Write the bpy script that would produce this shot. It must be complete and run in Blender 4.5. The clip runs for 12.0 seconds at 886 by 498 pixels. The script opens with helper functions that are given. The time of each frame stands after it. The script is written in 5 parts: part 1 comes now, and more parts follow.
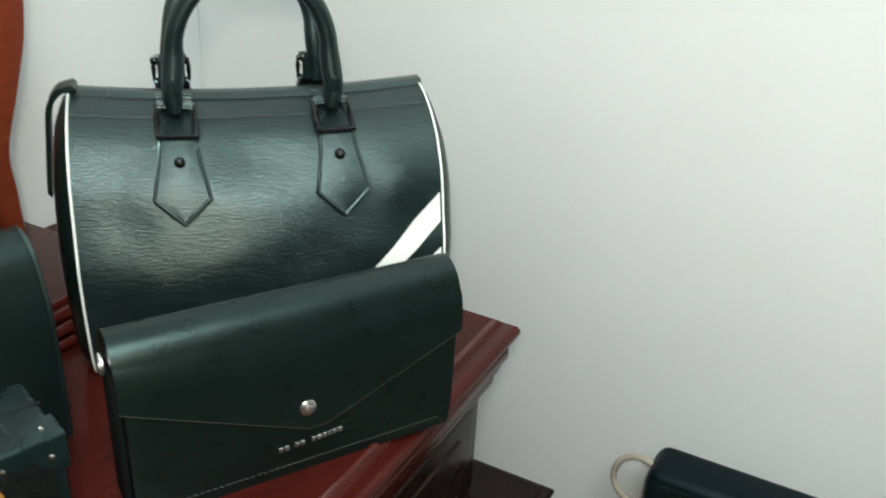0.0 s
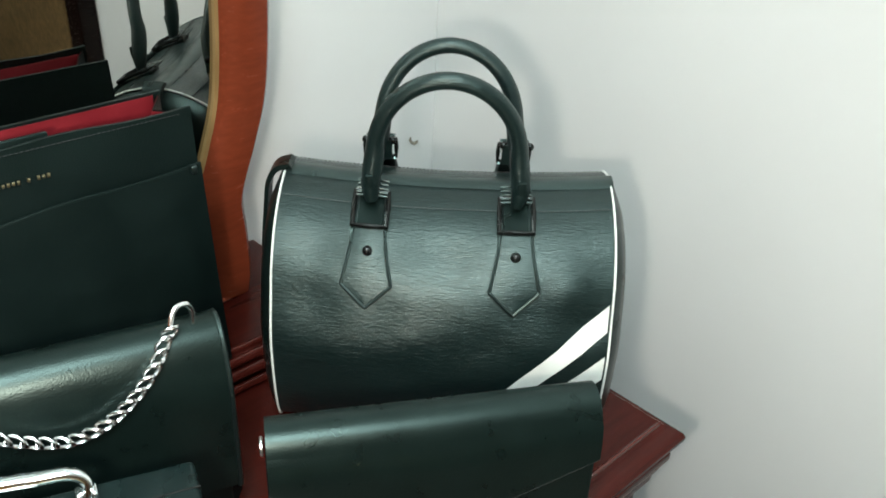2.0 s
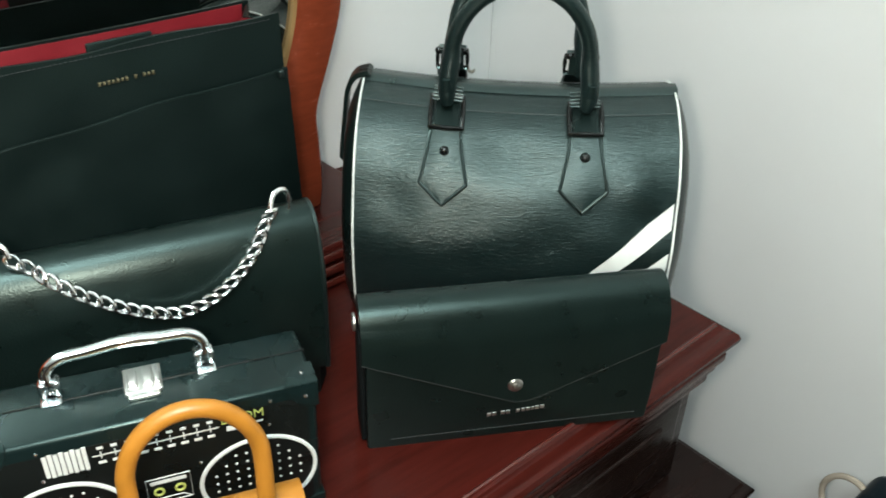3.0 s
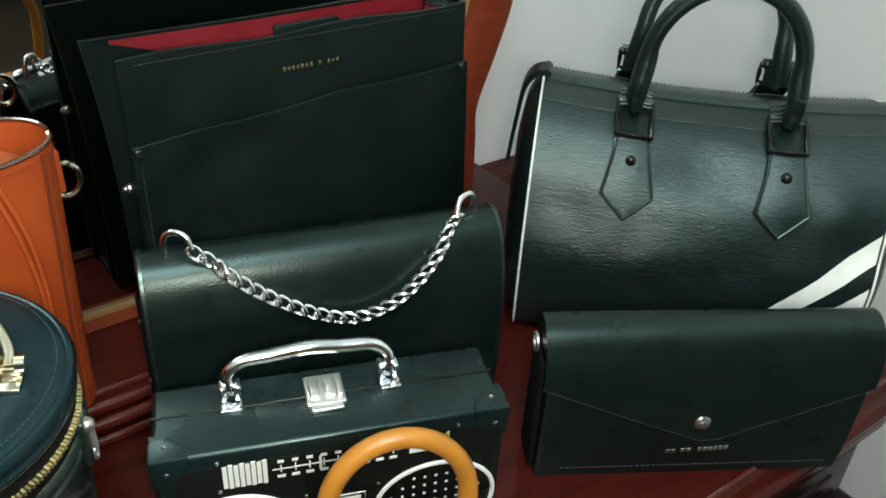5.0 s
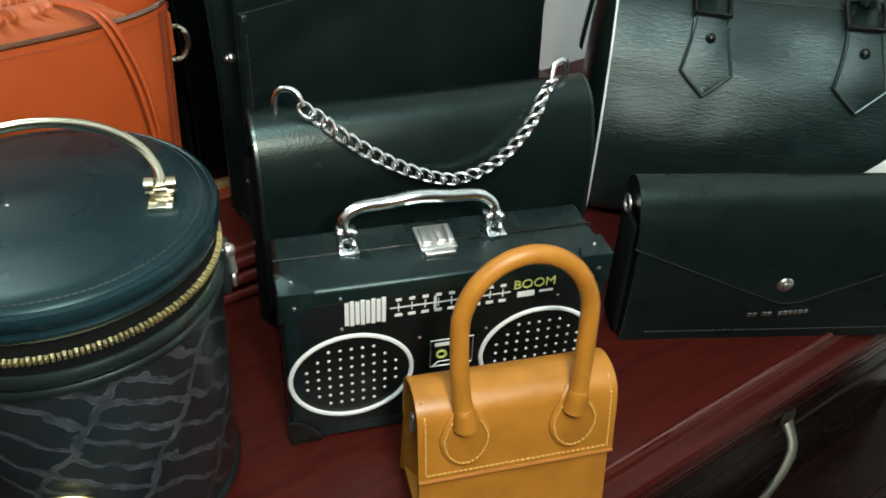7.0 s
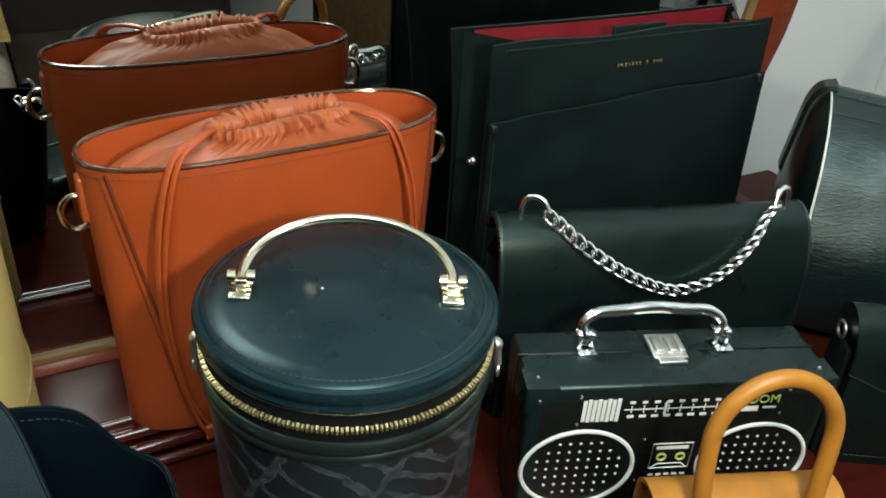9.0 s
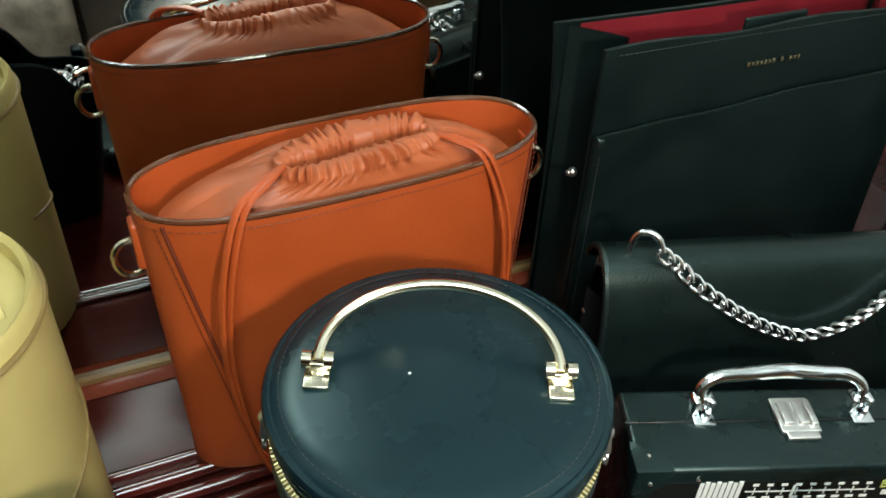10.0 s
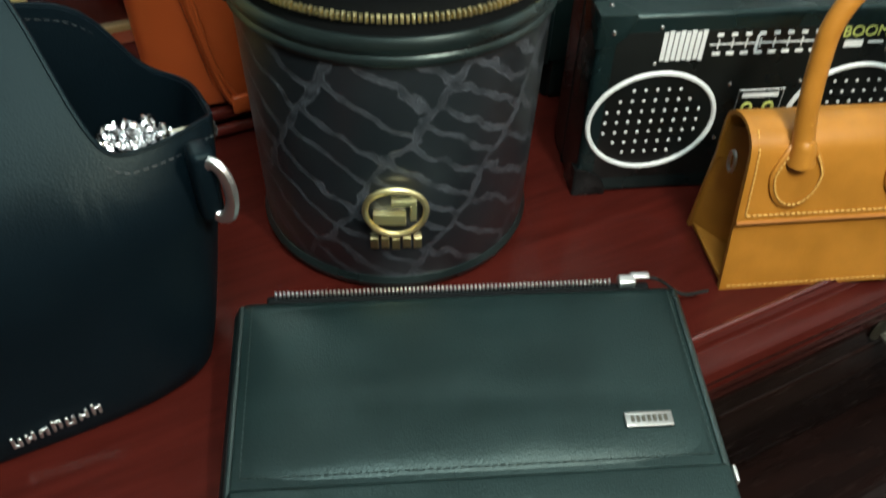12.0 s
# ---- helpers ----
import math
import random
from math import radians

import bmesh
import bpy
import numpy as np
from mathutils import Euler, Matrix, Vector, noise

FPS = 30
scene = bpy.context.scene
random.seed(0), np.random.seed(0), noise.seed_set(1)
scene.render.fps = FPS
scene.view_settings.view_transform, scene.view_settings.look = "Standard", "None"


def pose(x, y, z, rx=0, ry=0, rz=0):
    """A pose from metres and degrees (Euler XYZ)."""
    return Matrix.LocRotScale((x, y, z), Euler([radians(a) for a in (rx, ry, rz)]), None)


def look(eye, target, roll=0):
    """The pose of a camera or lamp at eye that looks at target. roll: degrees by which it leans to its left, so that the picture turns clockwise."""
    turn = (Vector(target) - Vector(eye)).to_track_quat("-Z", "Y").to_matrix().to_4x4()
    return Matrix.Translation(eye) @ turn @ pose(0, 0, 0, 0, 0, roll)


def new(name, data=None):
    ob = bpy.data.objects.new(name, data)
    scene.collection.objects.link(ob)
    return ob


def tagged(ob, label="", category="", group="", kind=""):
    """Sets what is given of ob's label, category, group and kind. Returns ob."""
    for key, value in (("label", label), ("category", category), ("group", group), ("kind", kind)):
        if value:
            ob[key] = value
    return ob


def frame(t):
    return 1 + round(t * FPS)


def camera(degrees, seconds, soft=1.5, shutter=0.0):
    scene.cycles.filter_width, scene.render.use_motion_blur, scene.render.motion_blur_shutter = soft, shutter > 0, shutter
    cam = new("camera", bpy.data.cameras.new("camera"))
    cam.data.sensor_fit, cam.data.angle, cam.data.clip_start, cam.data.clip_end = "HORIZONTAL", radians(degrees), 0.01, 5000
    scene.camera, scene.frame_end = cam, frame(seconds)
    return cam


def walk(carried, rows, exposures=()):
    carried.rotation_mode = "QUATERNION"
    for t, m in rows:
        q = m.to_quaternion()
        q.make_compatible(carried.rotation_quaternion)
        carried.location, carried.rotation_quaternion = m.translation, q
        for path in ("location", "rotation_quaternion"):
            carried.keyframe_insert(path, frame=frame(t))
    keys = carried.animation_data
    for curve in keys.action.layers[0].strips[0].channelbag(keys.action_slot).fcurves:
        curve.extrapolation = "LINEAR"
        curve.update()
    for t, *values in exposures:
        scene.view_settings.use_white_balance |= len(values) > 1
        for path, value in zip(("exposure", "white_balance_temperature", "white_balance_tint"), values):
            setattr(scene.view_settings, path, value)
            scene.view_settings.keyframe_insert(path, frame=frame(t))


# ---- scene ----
cam = camera(53.9, 12.0, soft=1.7, shutter=0.2)
METRES, EYE, TILT, LEAN, TURN = 1.0, 1.15, -26.26, -2.97, -62.0
ROWS = [
    (0.0, 0.0, 0.0, 0.0, -0.0, 0.0, -0.0),
    (0.5, -0.042, -0.0522, 0.0367, 1.16, 3.26, -2.08),
    (1.0, -0.0153, -0.0532, 0.0732, 7.15, 0.48, -4.46),
    (1.5, 0.0351, -0.0047, 0.1206, 13.2, -2.69, -6.72),
    (2.0, 0.0588, -0.0093, 0.125, 17.01, -4.6, -7.7),
    (2.5, 0.0729, -0.0343, 0.079, 17.41, -6.45, -7.56),
    (3.0, 0.0435, -0.0621, 0.0684, 18.83, -6.97, -7.78),
    (3.5, -0.0149, -0.0553, 0.0785, 22.49, -6.53, -10.4),
    (5.5, -0.058, -0.0485, 0.0471, 23.9, -9.39, -11.46),
    (6.0, -0.0604, -0.0555, 0.0206, 23.86, -10.55, -11.2),
    (6.5, -0.0666, -0.0689, -0.0024, 23.67, -11.27, -11.01),
    (8.5, -0.136, -0.1731, -0.0121, 29.34, -8.27, -14.1),
    (9.0, -0.1488, -0.1776, -0.0071, 31.26, -7.74, -15.41),
    (9.5, -0.1991, -0.1468, 0.0404, 33.24, -10.82, -15.32),
    (10.0, -0.2328, -0.1268, 0.0606, 35.28, -15.97, -15.92),
    (10.5, -0.2011, -0.1439, 0.0018, 35.5, -16.25, -16.19),
    (11.0, -0.1812, -0.1559, -0.0536, 33.71, -13.92, -15.68),
    (11.5, -0.1702, -0.1588, -0.0882, 32.46, -13.6, -14.67),
    (12.0, -0.1647, -0.1394, -0.1236, 31.88, -19.77, -13.64),
]
walk(cam, [(t, pose(0, 0, EYE, TILT, LEAN, TURN) @ pose(METRES * x, METRES * y, METRES * z, 90 + pitch, roll, yaw)) for t, x, y, z, yaw, pitch, roll in ROWS],
     exposures=[(0.0, 0.50), (2.5, 0.56), (3.5, 0.31), (5.5, 0.06), (6.5, 0.04), (8.5, -0.02), (9.5, 0.03), (11.0, 0.14), (12.0, 0.22)])

# ---- light ----
world = bpy.data.worlds.new("room_air")
scene.world = world
world.use_nodes = True
world.node_tree.nodes["Background"].inputs[0].default_value = (0.80, 0.90, 1.0, 1)
world.node_tree.nodes["Background"].inputs[1].default_value = 0.02


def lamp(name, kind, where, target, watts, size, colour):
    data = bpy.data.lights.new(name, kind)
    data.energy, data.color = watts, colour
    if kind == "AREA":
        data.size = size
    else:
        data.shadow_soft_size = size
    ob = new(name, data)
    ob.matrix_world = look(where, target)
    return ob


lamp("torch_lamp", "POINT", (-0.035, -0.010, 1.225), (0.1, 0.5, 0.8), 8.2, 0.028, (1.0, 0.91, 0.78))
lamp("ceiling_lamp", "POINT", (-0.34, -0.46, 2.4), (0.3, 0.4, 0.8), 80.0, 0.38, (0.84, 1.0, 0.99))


# ---- materials ----
def mat(name, base, rough=0.5, metal=0.0, grain=0.0, grain_scale=800.0, stretch=(1, 1, 1), vary=0.15, vary_scale=25.0,
        coat=0.0, voronoi=False, spec=0.5, rough_vary=0.08, sheen=0.0, coat_rough=0.12, tint=(1, 1, 1)):
    m = bpy.data.materials.new(name)
    m.use_nodes = True
    nt = m.node_tree
    b = nt.nodes["Principled BSDF"]
    b.inputs["Roughness"].default_value = rough
    b.inputs["Metallic"].default_value = metal
    b.inputs["Coat Weight"].default_value = coat
    b.inputs["Coat Roughness"].default_value = coat_rough
    b.inputs["Sheen Weight"].default_value = sheen
    b.inputs["Sheen Roughness"].default_value = 0.45
    # teal sheen stands for the ceiling lamp's cool light at grazing angles
    b.inputs["Sheen Tint"].default_value = (0.55, 0.92, 1.0, 1)
    b.inputs["Specular IOR Level"].default_value = spec
    b.inputs["Specular Tint"].default_value = (*tint, 1)
    co = nt.nodes.new("ShaderNodeTexCoord")
    mp = nt.nodes.new("ShaderNodeMapping")
    mp.inputs["Scale"].default_value = stretch
    nt.links.new(co.outputs["Object"], mp.inputs[0])
    n1 = nt.nodes.new("ShaderNodeTexNoise")
    n1.inputs["Scale"].default_value = vary_scale
    n1.inputs["Detail"].default_value = 5
    nt.links.new(mp.outputs[0], n1.inputs[0])
    ramp = nt.nodes.new("ShaderNodeMapRange")
    ramp.inputs["To Min"].default_value = 1 - vary
    ramp.inputs["To Max"].default_value = 1 + vary
    ramp.inputs["From Min"].default_value = 0.3
    ramp.inputs["From Max"].default_value = 0.7
    nt.links.new(n1.outputs["Fac"], ramp.inputs["Value"])
    mul = nt.nodes.new("ShaderNodeMix")
    mul.data_type, mul.blend_type = "RGBA", "MULTIPLY"
    mul.inputs["Factor"].default_value = 1
    mul.inputs["A"].default_value = (*base, 1)
    nt.links.new(ramp.outputs[0], mul.inputs["B"])
    nt.links.new(mul.outputs["Result"], b.inputs["Base Color"])
    rr = nt.nodes.new("ShaderNodeMapRange")
    rr.inputs["From Min"].default_value, rr.inputs["From Max"].default_value = 0.3, 0.7
    rr.inputs["To Min"].default_value, rr.inputs["To Max"].default_value = max(0.02, rough - rough_vary), rough + rough_vary
    nt.links.new(n1.outputs["Fac"], rr.inputs["Value"])
    nt.links.new(rr.outputs[0], b.inputs["Roughness"])
    if grain > 0:
        if voronoi:
            g = nt.nodes.new("ShaderNodeTexVoronoi")
            g.feature = "SMOOTH_F1"
            out = g.outputs["Distance"]
        else:
            g = nt.nodes.new("ShaderNodeTexNoise")
            g.inputs["Detail"].default_value = 4
            out = g.outputs["Fac"]
        g.inputs["Scale"].default_value = grain_scale
        nt.links.new(mp.outputs[0], g.inputs[0])
        bp = nt.nodes.new("ShaderNodeBump")
        bp.inputs["Strength"].default_value = grain
        bp.inputs["Distance"].default_value = 0.0006
        nt.links.new(out, bp.inputs["Height"])
        nt.links.new(bp.outputs[0], b.inputs["Normal"])
        nt.links.new(bp.outputs[0], b.inputs["Coat Normal"])
    return m


def wood(name, dark, light, rough=0.2, spec=0.16):
    m = mat(name, light, rough, grain=0.03, grain_scale=300, stretch=(1, 8, 8), coat=0.0, spec=spec, rough_vary=0.04, vary=0.1)
    nt = m.node_tree
    mp = nt.nodes["Mapping"]
    w = nt.nodes.new("ShaderNodeTexNoise")
    w.inputs["Scale"].default_value, w.inputs["Detail"].default_value, w.inputs["Distortion"].default_value = 6, 8, 1.2
    nt.links.new(mp.outputs[0], w.inputs[0])
    mr = nt.nodes.new("ShaderNodeMapRange")
    mr.inputs["From Min"].default_value, mr.inputs["From Max"].default_value = 0.35, 0.65
    nt.links.new(w.outputs["Fac"], mr.inputs["Value"])
    mx = nt.nodes.new("ShaderNodeMix")
    mx.data_type = "RGBA"
    mx.inputs["A"].default_value, mx.inputs["B"].default_value = (*dark, 1), (*light, 1)
    nt.links.new(mr.outputs[0], mx.inputs["Factor"])
    nt.links.new(mx.outputs["Result"], nt.nodes["Mix"].inputs["A"])
    return m


def croc(name):
    """Black embossed hide: raised cells, the gleam between them painted as grey lines."""
    m = mat(name, (0.012, 0.013, 0.016), 0.36, grain=0, spec=0.7, coat=0.35, coat_rough=0.34)
    nt = m.node_tree
    b = nt.nodes["Principled BSDF"]
    co = nt.nodes["Texture Coordinate"]

    def node(kind, **values):
        n = nt.nodes.new(kind)
        for k, v in values.items():
            n.inputs[k].default_value = v
        return n

    sep = node("ShaderNodeSeparateXYZ")
    nt.links.new(co.outputs["Object"], sep.inputs[0])
    neg, ang, arc, com = node("ShaderNodeMath"), node("ShaderNodeMath"), node("ShaderNodeMath"), node("ShaderNodeCombineXYZ")
    neg.operation, ang.operation, arc.operation = "MULTIPLY", "ARCTAN2", "MULTIPLY"
    neg.inputs[1].default_value, arc.inputs[1].default_value = -1, 0.078
    nt.links.new(sep.outputs["Y"], neg.inputs[0])
    nt.links.new(sep.outputs["X"], ang.inputs[0])
    nt.links.new(neg.outputs[0], ang.inputs[1])
    nt.links.new(ang.outputs[0], arc.inputs[0])
    nt.links.new(arc.outputs[0], com.inputs[0])
    nt.links.new(sep.outputs["Z"], com.inputs[1])
    mp = node("ShaderNodeMapping")
    mp.inputs["Rotation"].default_value = (0, 0, radians(-57))
    nt.links.new(com.outputs[0], mp.inputs[0])
    nz = node("ShaderNodeTexNoise", Scale=48, Detail=5)
    nt.links.new(mp.outputs[0], nz.inputs[0])
    add = node("ShaderNodeMix")
    add.data_type, add.blend_type = "RGBA", "LINEAR_LIGHT"
    add.inputs["Factor"].default_value = 0.0095
    nt.links.new(mp.outputs[0], add.inputs["A"])
    nt.links.new(nz.outputs["Color"], add.inputs["B"])
    bk = node("ShaderNodeTexBrick", Scale=1.0)
    bk.offset, bk.squash, bk.squash_frequency = 0.37, 0.72, 3
    for k, v in (("Mortar Size", 0.0023), ("Mortar Smooth", 1.0), ("Brick Width", 0.0180), ("Row Height", 0.050), ("Bias", 0.0)):
        bk.inputs[k].default_value = v
    nt.links.new(add.outputs["Result"], bk.inputs["Vector"])
    breakup = node("ShaderNodeTexNoise", Scale=110, Detail=4)
    nt.links.new(mp.outputs[0], breakup.inputs[0])
    inv = node("ShaderNodeMath")
    inv.operation, inv.use_clamp = "MULTIPLY", True
    ridge = node("ShaderNodeValToRGB")
    ramp = ridge.color_ramp
    ramp.elements[0].position, ramp.elements[0].color = 0.05, (0, 0, 0, 1)
    ramp.elements[1].position, ramp.elements[1].color = 0.34, (1, 1, 1, 1)
    for place, value in ((0.55, 0.95), (0.72, 0.25), (0.90, 0.65)):
        ramp.elements.new(place).color = (value, value, value, 1)
    nt.links.new(bk.outputs["Fac"], ridge.inputs[0])
    nt.links.new(ridge.outputs[0], inv.inputs[0])
    breakup_range = node("ShaderNodeMapRange")
    breakup_range.inputs["From Min"].default_value, breakup_range.inputs["From Max"].default_value = 0.35, 0.6
    breakup_range.inputs["To Min"].default_value = 0.25
    nt.links.new(breakup.outputs["Fac"], breakup_range.inputs["Value"])
    nt.links.new(breakup_range.outputs[0], inv.inputs[1])
    mr = node("ShaderNodeMath")
    mr.operation = "SUBTRACT"
    mr.inputs[0].default_value = 1.0
    nt.links.new(inv.outputs[0], mr.inputs[1])
    mx = nt.nodes.new("ShaderNodeMix")
    mx.data_type = "RGBA"
    # gloss of the lines is put into the base colour as grey
    mx.inputs["A"].default_value, mx.inputs["B"].default_value = (0.080, 0.092, 0.108, 1), (0.0100, 0.0140, 0.0172, 1)
    nt.links.new(mr.outputs[0], mx.inputs["Factor"])
    nt.links.new(mx.outputs["Result"], nt.nodes["Mix"].inputs["A"])
    bp = nt.nodes.new("ShaderNodeBump")
    bp.inputs["Strength"].default_value, bp.inputs["Distance"].default_value = 0.4, 0.0008
    nt.links.new(mr.outputs[0], bp.inputs["Height"])
    nt.links.new(bp.outputs[0], b.inputs["Normal"])
    return m


BLACK = (0.0044, 0.0092, 0.0084)
# highlight tint of the dark leathers, in place of a cooler lamp
TEAL = (0.74, 1.0, 0.96)
epi = mat("black_ribbed_leather", (0.0042, 0.0112, 0.0112), 0.36, grain=0.9, grain_scale=150, stretch=(1.0, 7, 9), rough_vary=0.07, spec=0.5, sheen=0.012, coat=0.24, coat_rough=0.22, vary_scale=60, tint=TEAL)
smooth_black = mat("black_smooth_leather", BLACK, 0.29, spec=0.40, grain=0.16, grain_scale=900, voronoi=True, rough_vary=0.025, vary_scale=40, tint=TEAL)
matt_black = mat("black_matt_leather", (0.0034, 0.0078, 0.0074), 0.46, spec=0.30, grain=0.25, grain_scale=1100, voronoi=True, tint=TEAL)
navy_black = mat("blue_black_leather", (0.0030, 0.0068, 0.0098), 0.42, spec=0.11, grain=0.15, grain_scale=1200, voronoi=True, vary_scale=12, vary=0.2, tint=TEAL)
case_black = mat("black_case_leatherette", (0.0040, 0.0105, 0.0110), 0.28, spec=0.45, grain=0.15, grain_scale=1500, tint=TEAL)
print_black = mat("black_printed_panel", (0.0050, 0.0065, 0.0062), 0.3, spec=0.35)
edge_black = mat("black_piping", (0.0062, 0.0105, 0.0106), 0.33, spec=0.95, tint=TEAL)
lid_leather = mat("glossy_blue_black_leather", (0.0050, 0.0165, 0.0215), 0.26, spec=0.34, grain=0.06, grain_scale=1200, vary_scale=18, rough_vary=0.07, tint=TEAL)
hide = croc("black_embossed_hide")
white_leather = mat("white_leather", (0.78, 0.80, 0.77), 0.45, grain=0.15)
white_print = mat("white_print", (0.72, 0.74, 0.72), 0.5, vary=0.05)
green_print = mat("yellow_green_print", (0.46, 0.50, 0.13), 0.5, vary=0.05)
polished = mat("polished_chrome", (0.84, 0.88, 0.90), 0.12, 1.0, vary=0.08)
chrome = mat("chrome", (0.93, 0.94, 0.95), 0.21, 1.0, vary=0.05, rough_vary=0.03)
gold = mat("pale_gold_metal", (0.80, 0.74, 0.57), 0.17, 1.0, vary=0.08)
brushed_gold = mat("brushed_gold_metal", (0.96, 0.83, 0.44), 0.40, 1.0)
silver = mat("worn_silver_metal", (0.76, 0.76, 0.74), 0.36, 1.0)
antique = mat("antique_pull_metal", (0.13, 0.125, 0.10), 0.48, 1.0)
dull_gold = mat("dull_gold_metal", (0.38, 0.33, 0.20), 0.42, 1.0)
black_metal = mat("black_metal", (0.02, 0.022, 0.022), 0.25, 0.6)
orange = mat("orange_leather", (0.43, 0.074, 0.016), 0.38, grain=0.15, grain_scale=900, voronoi=True, vary=0.08)
orange_soft = mat("soft_orange_lining", (0.42, 0.100, 0.032), 0.46, grain=0.15, grain_scale=500, vary=0.1)
orange_dark = mat("dark_orange_seam", (0.16, 0.03, 0.012), 0.5)
edge_brown = mat("lacquered_brown_edge", (0.10, 0.034, 0.014), 0.09, spec=1.0, coat=1.0, coat_rough=0.04, grain=0.35, grain_scale=160)
tan = mat("mustard_leather", (0.375, 0.152, 0.0175), 0.40, grain=0.14, grain_scale=700, vary=0.16, vary_scale=45)
tan_edge = mat("tan_raw_edge", (0.40, 0.15, 0.03), 0.5)
thread = mat("yellow_thread", (0.58, 0.33, 0.08), 0.6, vary=0.05)
grey_thread = mat("grey_thread", (0.040, 0.046, 0.047), 0.6, vary=0.05)
yellow = mat("pale_yellow_leather", (0.54, 0.44, 0.165), 0.5, grain=0.15, grain_scale=900, vary=0.07)
yellow_edge = mat("brown_yellow_edge", (0.22, 0.15, 0.05), 0.5)
red_lining = mat("red_lining", (0.21, 0.012, 0.019), 0.5, grain=0.2)
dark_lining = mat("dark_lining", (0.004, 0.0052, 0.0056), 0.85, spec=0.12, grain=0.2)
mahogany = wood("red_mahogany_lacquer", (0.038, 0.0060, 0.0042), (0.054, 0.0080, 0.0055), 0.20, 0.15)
mahogany_frame = wood("mirror_frame_lacquer", (0.150, 0.028, 0.012), (0.172, 0.032, 0.0135), 0.24)
bead_gloss = mat("polished_bead_lacquer", (0.070, 0.010, 0.007), 0.12, spec=0.7)
door_wood = wood("yellow_brown_door_wood", (0.10, 0.062, 0.026), (0.17, 0.105, 0.045), 0.5)
# brown taken near black: shade under the table's overhang is in the colour
dark_shaded_wood = wood("dark_brown_lacquer_shaded", (0.007, 0.0036, 0.003), (0.012, 0.0052, 0.004), 0.25)
paint = mat("white_wall_paint", (0.77, 0.77, 0.765), 0.75, grain=0.12, grain_scale=120, vary=0.025, vary_scale=3)
# far side of the room: its dimness is put into this dark brown
far_dim_paint = mat("dim_brown_far_wall", (0.060, 0.047, 0.036), 0.8, vary=0.15, vary_scale=4)
ceiling_paint = mat("white_ceiling_paint", (0.72, 0.74, 0.73), 0.85, vary=0.05, vary_scale=4)
# floor brown also darkened, so the mirrored room stays dim
floor_tile = mat("brown_floor", (0.11, 0.082, 0.062), 0.45, vary=0.3, vary_scale=12)
ochre = mat("ochre_blanket", (0.34, 0.22, 0.06), 0.9, grain=0.5, grain_scale=90, vary=0.3)
blue_cloth = mat("blue_cloth", (0.05, 0.13, 0.30), 0.9, grain=0.4, grain_scale=90)
cream_cloth = mat("grey_brown_cloth", (0.30, 0.25, 0.20), 0.9, grain=0.4, grain_scale=60, vary=0.4)
slip_mat = mat("dull_gilt_slip", (0.22, 0.13, 0.05), 0.4)
smudge_mat = mat("grey_mark", (0.30, 0.27, 0.22), 0.8, vary=0.4, vary_scale=200)
glass = bpy.data.materials.new("mirror_glass")
glass.use_nodes = True
glass.node_tree.nodes["Principled BSDF"].inputs["Metallic"].default_value = 1
glass.node_tree.nodes["Principled BSDF"].inputs["Roughness"].default_value = 0.012
# grey tint dims the reflection, standing for the bags' unlit backs
glass.node_tree.nodes["Principled BSDF"].inputs["Base Color"].default_value = (0.56, 0.57, 0.55, 1)


